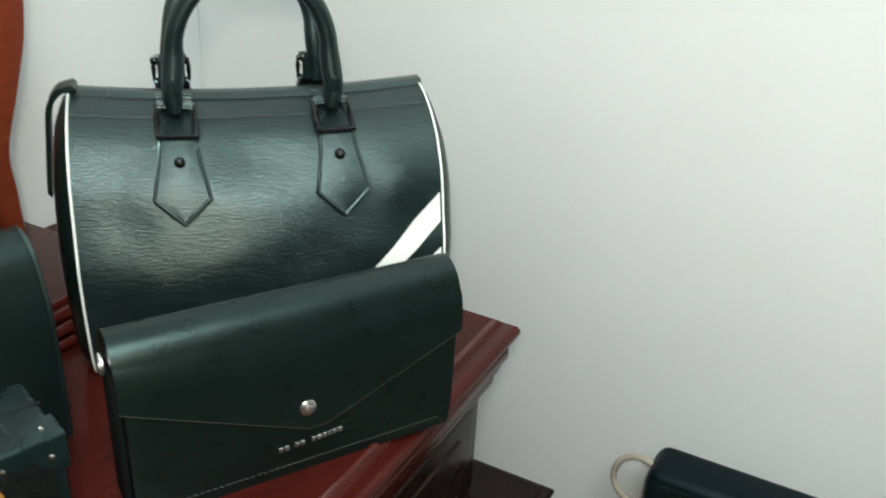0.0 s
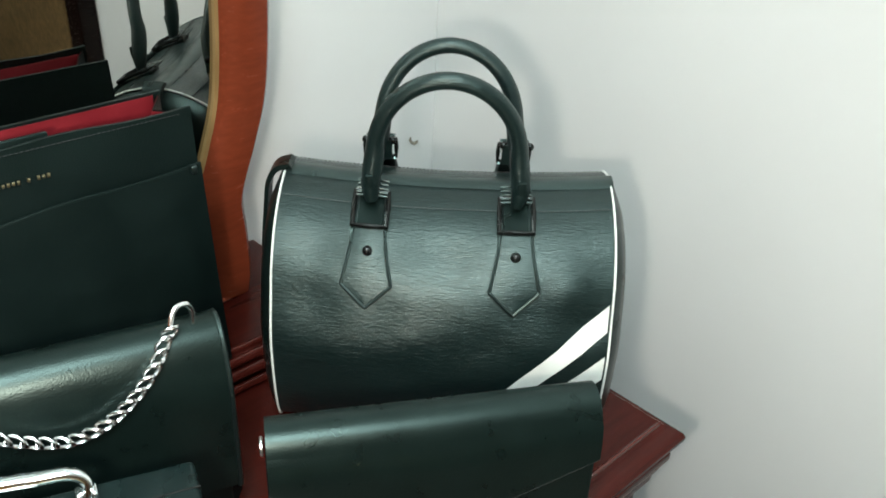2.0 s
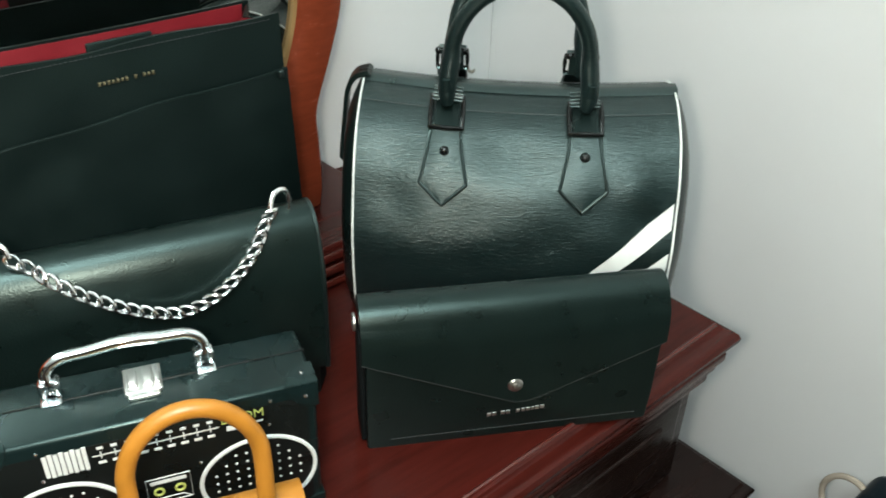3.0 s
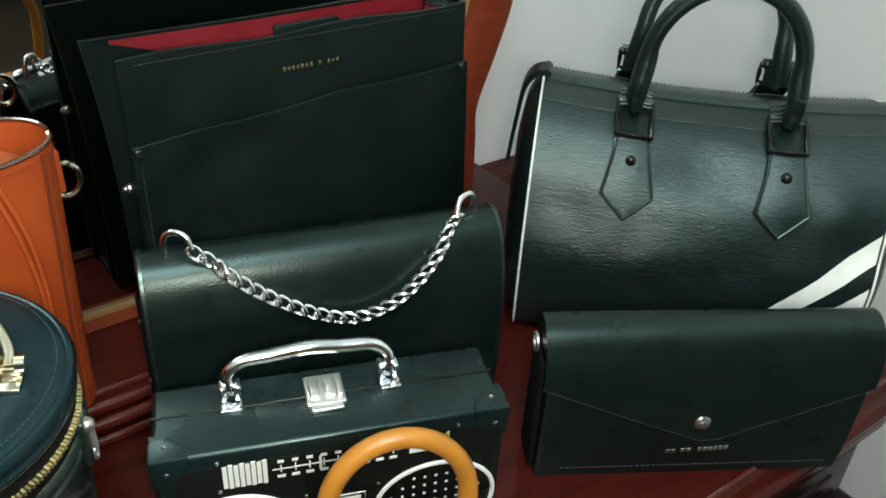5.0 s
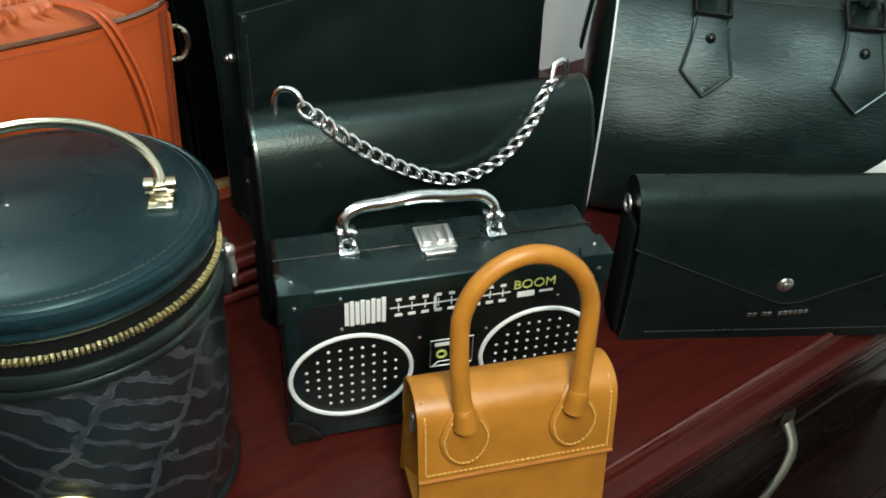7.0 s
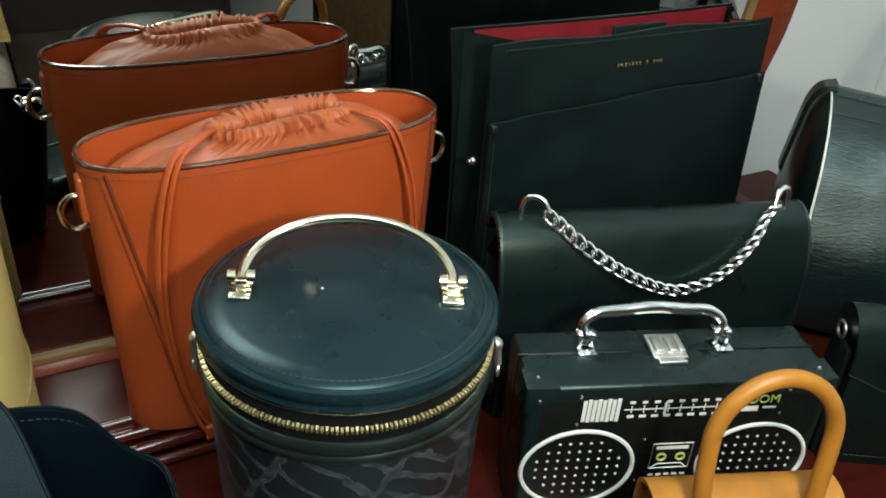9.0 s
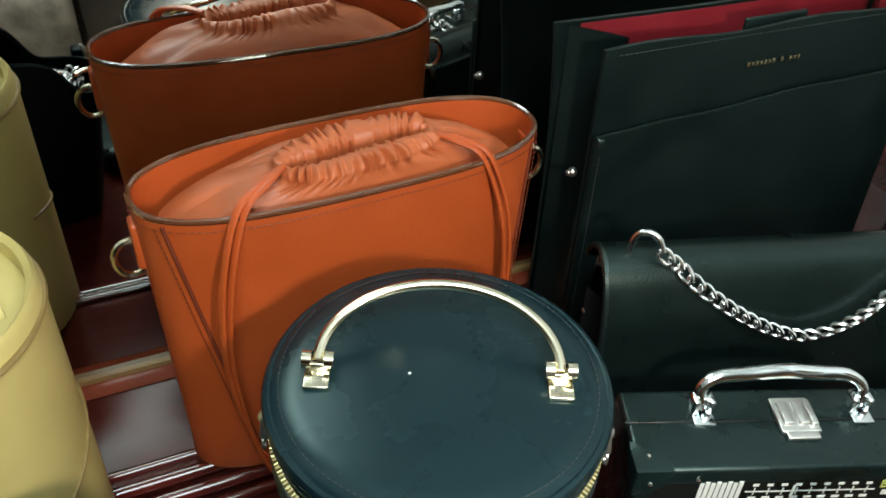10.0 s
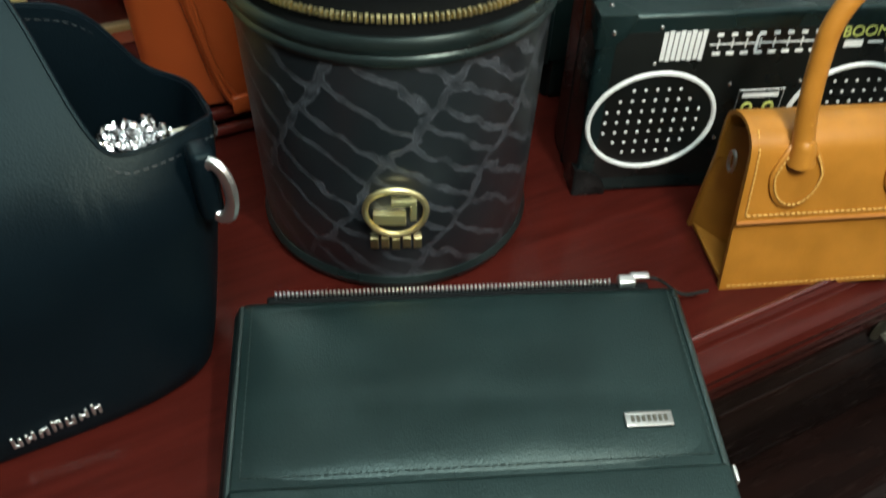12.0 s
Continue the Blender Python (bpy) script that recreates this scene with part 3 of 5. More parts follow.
            part("tab_welt", Geo().tube([skin(a[0] + (c[0] - a[0]) * e, a[1] + (c[1] - a[1]) * e, 0.0032) for a, c in zip(tab, tab[1:]) for e in (0, 0.34, 0.67, 1)], 0.0013, 8), edge_black, bag)
            part("rivet", Geo().ball(skin(u0, 0.171, 0.0042), 0.0042, 12), black_metal, bag, "domed black rivet")
            fr = [(u0 - 0.0135, 0.1845), (u0 + 0.0135, 0.1845), (u0 + 0.0135, 0.1990), (u0 - 0.0135, 0.1990)]
            b = part("buckle", Geo().tube([skin(u, v, 0.006) for u, v in (fr[0], (u0, 0.1845), fr[1], (u0 + 0.0135, 0.193), fr[2], (u0, 0.1990), fr[3], (u0 - 0.0135, 0.193))], 0.0022, 8, loop=True), black_metal, bag, "square black metal buckle")
            part("strap", Geo().plate(skin, rect(u0, 0.1925, 0.021, 0.016), 0.0035), smooth_black, bag)
            ribs = Geo()
            for k in range(5):
                ribs.tube([skin(u0 - 0.0125, 0.1975 + 0.0011 * k, 0.0066 + 0.0003 * k), skin(u0, 0.1977 + 0.0011 * k, 0.0072 + 0.0003 * k), skin(u0 + 0.0125, 0.1975 + 0.0011 * k, 0.0066 + 0.0003 * k)], 0.0012, 6)
            part("strap_loop", ribs, epi, bag, "ribbed leather loop over the buckle")
        tilt = -0.030 * side
        rise = 0.299 if side == 1 else 0.297
        yb = at(0.057, 0.197, 0.004)[1] * side
        zc = rise - 0.054
        path = [(-0.060, yb * 1.1, 0.196), (-0.061, yb + tilt * 0.1, 0.211)]
        for k in range(0, 17):
            a = math.pi * (1 - k / 16)
            path.append((0.0565 * math.cos(a) - 0.0015, yb * 0.95 + tilt * (0.1 + 0.3 * math.sin(a)), zc + 0.056 * math.sin(a) - 0.008 * (1 - math.sin(a))))
        path += [(0.058, yb + tilt * 0.1, 0.211), (0.056, yb * 1.1, 0.196)]
        sp = spline(path, 3)
        m = len(sp)
        rad = [0.0066 + 0.0014 * math.exp(-((min(i, m - 1 - i) / m - 0.075) / 0.045) ** 2) - 0.002 * math.exp(-min(i, m - 1 - i) / 1.2) for i in range(m)]
        part("handle", Geo().tube(sp, 0.009, 14, radii=rad), epi, bag, "rolled black leather handle")
        for s in (-1, 1):
            i = int(m * 0.05) if s < 0 else m - 1 - int(m * 0.05)
            fold = [sp[i] + Vector((s * 0.0005, -side * (0.0078 - 0.0016 * k), 0.010 - 0.0052 * k)) for k in range(5)]
            part("handle_fold", Geo().tube(fold, 0.0048, 10, radii=[0.0030, 0.0048, 0.0056, 0.0046, 0.0016], flat=0.55), epi, bag, "pointed leather fold at the handle's foot")
            if side == 1:
                continue
            pin = sp[i] + Vector((0, 0, 0.004))
            part("handle_pin", Geo().tube([pin + Vector((-0.0115, 0, 0)), pin + Vector((0.0115, 0, 0))], 0.0024, 10).ball(tuple(pin + Vector((-0.0115, 0, 0))), 0.0036, 10).ball(tuple(pin + Vector((0.0115, 0, 0))), 0.0036, 10), black_metal, bag, "black metal pin")
    return bag


barrel_bag(0.5300, 0.4415, -45)


def flap_clutch(x, y, rz):
    """Envelope clutch, rolled over at the top."""
    bag = thing("envelope_clutch", x, y, TOP, rz, "black leather envelope clutch with a silver snap, leaning on the handbag", "clutch bag")
    h, w = 0.128, 0.115
    prof = [(-0.020, 0), (-0.023, 0.03), (-0.0235, 0.085), (-0.021, 0.107), (-0.014, 0.121), (-0.003, 0.1275), (0.008, 0.125), (0.016, 0.114), (0.019, 0.09), (0.020, 0.03), (0.018, 0)]
    sm = [(p.x, p.y) for p in spline([(a, b, 0) for a, b in prof], 4)]
    part("body", Geo().extrude(sm, -w + 0.003, w - 0.003, 0.002), smooth_black, bag)

    def face(u, v, off=0.0):
        q = [p for p in sm if p[0] < 0]
        i = 0
        while i < len(q) - 2 and q[i + 1][1] < v:
            i += 1
        k = (v - q[i][1]) / max(1e-6, q[i + 1][1] - q[i][1])
        return (u, q[i][0] + (q[i + 1][0] - q[i][0]) * k - off, v)

    def low(u):
        return 0.037 + 0.050 * min(1.0, max(0.0, (abs(u - 0.006) - 0.006) / 0.115)) 
    rows = []
    for i in range(33):
        u = -w + 2 * w * i / 32
        rows.append([face(u, low(u) + (0.118 - low(u)) * j / 8, 0.0022 if j < 7 else 0.001) for j in range(9)])
    flap = Geo().loft(rows, closed=False, cap=False)
    back = Geo().loft([[(p[0], p[1] + 0.002, p[2]) for p in r] for r in rows], closed=False, cap=False)
    flap.add(back.v, back.f)
    part("flap", flap, smooth_black, bag)
    part("flap_edge", Geo().tube([(r[0][0], r[0][1] + 0.0008, r[0][2]) for r in rows], 0.0009, 6), grey_thread, bag, "grey edge of the flap")
    part("roll", Geo().extrude([(a * 1.03, b + 0.0012) for a, b in sm if b > 0.108], -w, w, 0.0), smooth_black, bag)
    part("snap", Geo().ball(face(-0.001, 0.0545, 0.002), 0.0062, 14, (1, 0.45, 1)).ball(face(-0.001, 0.0545, 0.004), 0.0035, 10, (1, 0.5, 1)), silver, bag, "round silver snap")
    bars = Geo()
    for k, (u, l) in enumerate(((-0.022, 0.003), (-0.018, 0.003), (-0.011, 0.003), (-0.007, 0.003), (0.001, 0.0025), (0.005, 0.003), (0.009, 0.003), (0.0125, 0.002), (0.016, 0.003), (0.020, 0.003))):
        bars.plate(face, rect(u + 0.003, 0.0245 + 0.0003 * k, l, 0.0034), 0.0006, 0.0002)
    part("lettering_bar", bars, silver, bag, "short row of tiny silver marks")
    part("base_seam", stitches([face(-w + 0.02 + 0.0098 * k, 0.009, 0.0004) for k in range(21)]), grey_thread, bag)
    for s in (-1, 1):
        part("gusset", Geo().rbox(0.004, 0.030, 0.095, 0.0015, (s * (w - 0.001), 0, 0.004)), dark_lining, bag)
    part("side_ring", Geo().tube([(-w - 0.003, 0.006 * math.cos(a), 0.108 + 0.006 * math.sin(a)) for a in (2 * math.pi * k / 12 for k in range(12))], 0.0012, 6, loop=True), silver, bag)
    return bag


flap_clutch(0.3876, 0.299, -31)


def chain_bag(x, y, rz):
    bag = thing("chain_shoulder_bag", x, y, TOP, rz, "black leather flap bag with a silver chain strap draped on it", "handbag")
    w, d, h = 0.117, 0.038, 0.172
    prof = [(-d * 0.9, 0), (-d, 0.01), (-d - 0.003, 0.06), (-d - 0.002, 0.115), (-d + 0.003, 0.140), (-d + 0.012, 0.158), (-d + 0.024, 0.1665), (-d + 0.036, 0.165), (-d + 0.047, 0.154), (-d + 0.051, 0.135), (-d + 0.051, 0.01), (-d + 0.047, 0)]
    sm = [(p.x, p.y) for p in spline([(a, b, 0) for a, b in prof], 4)]
    part("body", Geo().extrude([(a * 0.96, b * 0.985) for a, b in sm], -w + 0.006, w - 0.006, 0.003), smooth_black, bag)
    shell = [p for p in sm if p[1] > 0.02][: -4]
    rows = [[(u, a, b + 0.0015) for a, b in shell] for u in (-w, -w + 0.004, -0.05, 0, 0.05, w - 0.004, w)]
    inner_rows = [[(u, a * 0.955, b * 0.985) for a, b in shell] for u in (w, w - 0.004, 0.05, 0, -0.05, -w + 0.004, -w)]
    part("flap", Geo().loft(rows + inner_rows, closed=False, cap=False, loop=True), smooth_black, bag)
    for s in (-1, 1):
        part("flap_edge", Geo().tube([(s * w, a * 0.98, b) for a, b in shell], 0.0022, 6), edge_black, bag)
        for z in (0.12, 0.07):
            part("side_stud", Geo().ball((s * (w + 0.001), -0.012, z), 0.004, 10).ball((s * (w + 0.004), -0.012, z), 0.0025, 8), silver, bag)
        part("gusset_fold", Geo().loft([[(s * (w - 0.006), -0.032, z), (s * (w + 0.006), -0.012, z), (s * (w - 0.006), 0.009, z)] for z in (0.0, 0.08, 0.14)], cap=False), dark_lining, bag)

    def skin(z):
        q = [p for p in sm if p[0] < 0.012]
        i = 0
        while i < len(q) - 2 and q[i + 1][1] < z:
            i += 1
        k = (z - q[i][1]) / max(1e-6, q[i + 1][1] - q[i][1])
        return q[i][0] + (q[i + 1][0] - q[i][0]) * min(1, max(0, k))
    for s in (-1, 1):
        part("chain_staple", Geo().tube(spline([(s * 0.1010, -0.014, 0.166), (s * 0.1012, -0.015, 0.177), (s * 0.0985, -0.0165, 0.1845), (s * 0.0925, -0.019, 0.1865), (s * 0.0875, -0.022, 0.1835), (s * 0.0850, -0.025, 0.1765)], 5), 0.0021, 10), chrome, bag, "silver loop")
    ends = 0.0865
    path = []
    for k in range(61):
        q = 2 * k / 60 - 1
        p = (q - 0.12) / (0.88 if q > 0.12 else 1.12)
        z = 0.1205 + 0.0555 * abs(p) ** (2.0 if p > 0 else 1.45)
        yy = skin(min(z - 0.002, 0.1695)) - 0.0068
        path.append(Vector((q * ends, min(yy, -0.026), z)))
    total = sum((b - a).length for a, b in zip(path, path[1:]))
    count = 24
    ring = Geo().tube([(0.0064 * math.cos(a), 0.0040 * math.sin(a), 0.0010 * math.sin(2 * a)) for a in (2 * math.pi * k / 24 for k in range(24))], 0.0013, 8, loop=True, flat=1.2)
    me = mesh_of("chain_link", ring, chrome)
    acc, j, step = 0.0, 0, total / count
    for a, b in zip(path, path[1:]):
        l = (b - a).length
        while j < count and (j + 0.5) * step <= acc + l:
            c = a + (b - a) * (((j + 0.5) * step - acc) / l)
            dx = (b - a).normalized()
            side = dx.cross(Vector((0, -1, 0.15))).normalized()
            up = dx.cross(side)
            m = Matrix((dx, side, up)).transposed().to_4x4()
            m.translation = c
            ob = new("chain_link", me)
            ob.parent = bag
            ob.matrix_basis = m @ pose(0, 0, 0, 20, 0, 0) @ pose(0, 0, 0, 0, 14, 10)
            j += 1
        acc += l
    return bag


chain_bag(0.1935, 0.4785, -17.0)


def open_tote(x, y, rz):
    """Flat black bag, open at the top, with a red lining."""
    bag = thing("open_tote", x, y, PL, rz, "flat black leather bag standing open, showing its red lining", "handbag")
    w, h = 0.130, 0.245

    def sheet(grid, thick):
        """A leather sheet with thickness, from rows of points on its front."""
        back = [[(x, y + thick, z) for x, y, z in row] for row in reversed(grid)]
        return Geo().loft(grid + back, closed=False, cap=False, loop=True).loft([[r[0] for r in grid], [r[0] for r in reversed(back)]], closed=False, cap=False).loft(
            [[r[-1] for r in grid], [r[-1] for r in reversed(back)]], closed=False, cap=False)

    def half(z):
        return w + 0.003 + 0.011 * (1 - z / h) ** 1.3

    def across(z, i, n=28):
        q = 2 * i / n - 1
        return (half(z) if q > 0 else w) * q

    def pocket_top(q):
        return 0.1925 + 0.0055 * q + 0.0025 * math.exp(-((q - 0.1) / 0.4) ** 2) + 0.0008 * math.sin(7 * q)

    front = [[(across(z, i), -0.022 - 0.0025 * math.sin(math.pi * i / 28) * (1 - (z / h) ** 4), z + (0.0015 * math.sin(i * 0.45) if z > 0.24 else 0)) for i in range(29)] for z in [h * k / 16 for k in range(17)]]
    part("front_panel", sheet(front, 0.003), matt_black, bag)
    pocket = []
    for k in range(15):
        row = []
        for i in range(29):
            q = 2 * i / 28 - 1
            z = pocket_top(q) * k / 14
            bulge = 0.0065 * math.sin(math.pi * min(1.0, 0.12 + 0.88 * k / 14)) + 0.0016 * noise.noise((q * 3.0, k * 0.45, 4.0)) + 0.0022 * math.exp(-((q - 0.15) / 0.30) ** 2) * (k / 14) ** 6
            row.append((across(z, i), -0.0275 - bulge * (1 - abs(q) ** 5), z))
        pocket.append(row)
    part("front_pocket", sheet(pocket, 0.0035), matt_black, bag)
    part("pocket_edge", Geo().tube([(p[0], p[1] + 0.0012, p[2] + 0.0006) for p in pocket[-1]], 0.0011, 8), matt_black, bag)
    for s in (-1, 1):
        part("pocket_corner", Geo().rbox(0.005, 0.006, 0.007, 0.0015, (s * (w - 0.003), -0.0275, pocket_top(s) - 0.006)), edge_black, bag, "turned corner of the pocket edge")
    rear = [[(across(z, i) * 0.985 - (0.012 * (z / h) ** 3 if i < 4 else 0), 0.032 - 0.008 * z / h - 0.004 * (z / h) ** 2 * math.sin(math.pi * i / 28), z) for i in range(29)] for z in [(h - 0.001) * k / 12 for k in range(13)]]
    part("back_panel", sheet(rear, 0.003), matt_black, bag)
    part("front_lining", Geo().rbox(2 * w - 0.010, 0.0012, h - 0.012, 0.0004, (0, -0.0180, 0.006)), red_lining, bag, "bright red lining")
    lining = [[(min(across(z, i) * 0.965 + 0.004, w - 0.006), p[1] - 0.0014, z) for i, p in enumerate(row)] for z, row in zip([0.006 + (h - 0.009) * k / 12 for k in range(13)], rear)]
    part("back_lining", sheet(lining, 0.001), red_lining, bag, "bright red lining")
    # folded ends: slack left one has its dark interior coloured in, the other shows the red inside
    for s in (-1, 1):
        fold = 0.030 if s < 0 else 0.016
        rows = []
        for z in (0.0, 0.08, 0.16, 0.21, h - 0.003):
            k, e = z / h, (half(z) if s > 0 else w) - 0.003
            rows.append([(s * e, -0.0185, z), (s * (e - 0.5 * fold * k), -0.010, z - 0.002 * k), (s * (e - fold * k), 0.004, z - 0.004 * k), (s * (e - 0.4 * fold * k), 0.016, z - 0.002 * k), (s * e * (1.0 if s > 0 else 1.02), 0.0235, z)])
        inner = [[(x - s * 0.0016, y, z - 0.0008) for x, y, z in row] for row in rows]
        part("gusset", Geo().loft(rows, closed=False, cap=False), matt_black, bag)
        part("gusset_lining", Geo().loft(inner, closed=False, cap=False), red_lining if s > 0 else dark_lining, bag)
    part("inner_tab", Geo().rbox(0.050, 0.0035, 0.030, 0.0012, (0.004, -0.0125, 0.2175)), matt_black, bag, "dark leather tab inside the opening")
    part("bottom", Geo().rbox(2 * w - 0.004, 0.056, 0.006, 0.002, (0, 0.003, 0)), matt_black, bag)
    bars = Geo()
    for k in range(13):
        if k not in (7, 9):
            bars.plate(lambda u, v, off=0.0: (u, -0.0248 - off, v), rect(-0.0200 + k * 0.0034, 0.2205, 0.0019, 0.0029 - 0.0006 * (k % 2)), 0.0004, 0.0002)
    part("lettering_bar", bars, dull_gold, bag, "tiny dull gold marks in a row")
    part("edge_stitching", stitches([(-w + 0.004, -0.0282, 0.01), (-w + 0.004, -0.0288, 0.10), (-w + 0.004, -0.0284, 0.175)]), grey_thread, bag)
    part("top_stitching", stitches([(across(h, i), -0.0226, h - 0.004) for i in range(1, 28)], 0.0036, 0.0022, 0.0003), grey_thread, bag)
    part("side_snap", Geo().ball((-w - 0.001, -0.008, 0.150), 0.0034, 10).ball((-w - 0.004, -0.008, 0.150), 0.0022, 8), silver, bag, "small silver side snap")
    return bag


open_tote(0.232, 0.583, -1.5)


def boombox_bag(x, y, rz):
    bag = thing("boombox_bag", x, y, TOP, rz, "black box bag printed like a cassette radio, with a chrome handle", "handbag")
    w, d, h = 0.199, 0.058, 0.1205
    body = part("body", Geo().rbox(w, d, h, 0.0035), case_black, bag)
    part("lid_seam", Geo().rbox(w + 0.001, 0.0015, h + 0.0008, 0.0005, (0, 0.004, 0)), print_black, bag)

    def face(u, v, off=0.0):
        return (u + 0.002, -d / 2 - off, v + LIFT)
    LIFT = 0.0085
    part("front_print", Geo().plate(face, rect(0.0, 0.0525, w - 0.016, 0.098), 0.0004), print_black, bag)
    for s in (-1, 1):
        cu, cv = s * 0.0595 - 0.003, 0.0440
        part("speaker_ring", Geo().tube([face(cu + 0.0372 * math.cos(a), cv + 0.0322 * math.sin(a), 0.0006) for a in (2 * math.pi * k / 48 for k in range(48))], 0.0015, 6, loop=True), white_print, bag, "white printed speaker ring")
        dots = Geo()
        for i in range(-4, 5):
            for j in range(-3, 4):
                if (i / 4.4) ** 2 + (j / 3.6) ** 2 < 1:
                    dots.plate(face, ellipse(cu + i * 0.0068, cv + j * 0.0071, 0.00105, 0.0011, 6), 0.0007, 0.0002)
        tagged(part("speaker_dots", dots, white_print, bag, "white dotted grille"), kind="stuff")
    eq = Geo()
    for i in range(8):
        eq.plate(face, rect(-0.0645 + i * 0.0031, 0.0926, 0.0025, 0.0185 if i % 2 else 0.0172), 0.0006, 0.0002)
    tagged(part("level_meter", eq, white_print, bag, "white printed level bars"), kind="stuff")
    dial = Geo().plate(face, rect(-0.002, 0.0928, 0.074, 0.0009), 0.0006, 0.0002)
    for i in range(9):
        u = -0.034 + i * 0.0080
        dial.plate(face, rect(u, 0.0928, 0.0007, 0.006), 0.0006, 0.0002).plate(face, rect(u, 0.0985, 0.0036, 0.0022), 0.0006, 0.0002).plate(face, rect(u, 0.0870, 0.0046, 0.0022), 0.0006, 0.0002)
    part("tuning_scale", dial, white_print, bag, "white printed tuning scale")
    part("tuning_needle", Geo().plate(face, rect(-0.012, 0.0928, 0.0016, 0.010), 0.0007, 0.0002), white_print, bag)
    word("BOOM", 0.0092, Matrix.Translation(face(0.0500, 0.0945, 0.0006)) @ pose(0, 0, 0, 90, 0, 0), green_print, bag)["label"] = "yellow-green lettering"
    part("small_label", Geo().plate(face, rect(0.0450, 0.0898, 0.0110, 0.0042), 0.0006, 0.0002).plate(face, rect(0.0580, 0.0905, 0.009, 0.0016), 0.0006, 0.0002), white_print, bag)
    tape = Geo()
    tape.tube([face(*p, 0.0005) for p in rect(0.0, 0.0515, 0.027, 0.0215)], 0.00045, 4, loop=True)
    tape.plate(face, rect(0, 0.0585, 0.022, 0.0028), 0.0006, 0.0002)
    tape.tube([face(*p, 0.0005) for p in ((-0.012, 0.0410), (-0.008, 0.0445), (0.008, 0.0445), (0.012, 0.0410))], 0.0004, 4)
    for i in range(5):
        tape.plate(face, rect(-0.011 + i * 0.0055, 0.0345, 0.0036, 0.0018), 0.0006, 0.0002)
    part("cassette_print", tape, white_print, bag, "white printed cassette")
    for s in (-1, 1):
        part("spool_print", Geo().tube([face(s * 0.0065 + 0.0028 * math.cos(a), 0.0505 + 0.0028 * math.sin(a), 0.0005) for a in (2 * math.pi * k / 16 for k in range(16))], 0.0009, 5, loop=True), green_print, bag, "yellow-green printed spool")
    for u, v in ((-0.068, 0.1045), (-0.068, 0.0825), (0.068, 0.1045), (0.066, 0.0855), (-0.021, 0.067), (0.021, 0.067), (-0.021, 0.030), (0.021, 0.030)):
        part("rivet", Geo().ball(face(u, v, 0.0004), 0.0013, 8), chrome, bag, "small bright rivet")
    # corner caps
    for sx in (-1, 1):
        for sz in (0, 1):
            zc = sz * h
            cap = Geo()
            c0 = Vector((sx * (w / 2 + 0.0008), 0, zc + (0.0008 if sz else -0.0002)))
            dz = -1 if sz else 1
            cap.plate(lambda u, v, off=0.0: (c0.x - sx * u, -d / 2 - 0.0006 - off, c0.z + dz * v), [(0, 0)] + [(0.020 * math.cos(a), 0.020 * math.sin(a)) for a in (math.pi / 2 * k / 6 for k in range(7))], 0.0008)
            cap.plate(lambda u, v, off=0.0: (c0.x + sx * off, -d / 2 - 0.0006 + u, c0.z + dz * v), [(0, 0)] + [(0.020 * math.cos(a), 0.020 * math.sin(a)) for a in (math.pi / 2 * k / 6 for k in range(7))], 0.0008)
            if sz:
                cap.plate(lambda u, v, off=0.0: (c0.x - sx * u, -d / 2 - 0.0006 + v, h + 0.0004 + off), [(0, 0)] + [(0.020 * math.cos(a), 0.020 * math.sin(a)) for a in (math.pi / 2 * k / 6 for k in range(7))], 0.0008)
            part("corner_cap", cap, black_metal if (sx < 0 and not sz) else case_black, bag, "shiny dark metal corner cap" if (sx < 0 and not sz) else "")
            if sz:
                part("corner_rivet", Geo().ball((c0.x - sx * 0.008, -d / 2 + 0.009, h + 0.001), 0.0016, 8), chrome, bag)
                part("corner_rivet", Geo().ball((c0.x - sx * 0.008, -d / 2 - 0.0012, h - 0.009), 0.0016, 8), chrome, bag)
    # handle and lock
    hy = 0.012
    for s in (-1, 1):
        part("handle_mount", Geo().rbox(0.012, 0.016, 0.002, 0.0006, (s * 0.046 - 0.009, hy - 0.004, h)).rbox(0.0045, 0.010, 0.011, 0.002, (s * 0.046 - 0.0047, hy, h + 0.001)).rbox(0.0045, 0.010, 0.011, 0.002, (s * 0.046 - 0.0133, hy, h + 0.001)), polished, bag, "chrome hinge block")
    hp = spline([(-0.046, hy, h + 0.007), (-0.047, hy + 0.004, h + 0.0145), (-0.038, hy + 0.007, h + 0.0205), (-0.02, hy + 0.008, h + 0.0215), (0, hy + 0.008, h + 0.0235), (0.02, hy + 0.008, h + 0.0215), (0.038, hy + 0.007, h + 0.0205), (0.047, hy + 0.004, h + 0.0145), (0.046, hy, h + 0.007)], 6)
    hp = [(p.x - 0.009, p.y, p.z) for p in hp]
    m = len(hp)
    part("handle", Geo().tube(hp, 0.004, 12, radii=[0.0030 + 0.0014 * math.sin(math.pi * i / (m - 1)) for i in range(m)]), polished, bag, "chrome carrying handle")
    lock = Geo().rbox(0.023, 0.025, 0.003, 0.001, (-0.002, 0.006, h)).rbox(0.019, 0.006, 0.0028, 0.001, (-0.002, -0.008, h))
    lock.rbox(0.006, 0.016, 0.003, 0.001, (-0.008, 0.006, h + 0.002)).rbox(0.006, 0.016, 0.003, 0.001, (0.001, 0.006, h + 0.002)).rbox(0.004, 0.018, 0.0035, 0.001, (0.0065, 0.006, h + 0.002))
    part("lock", lock, silver, bag, "chrome snap lock")
    return bag


boombox_bag(0.1385, 0.3745, -20.5)


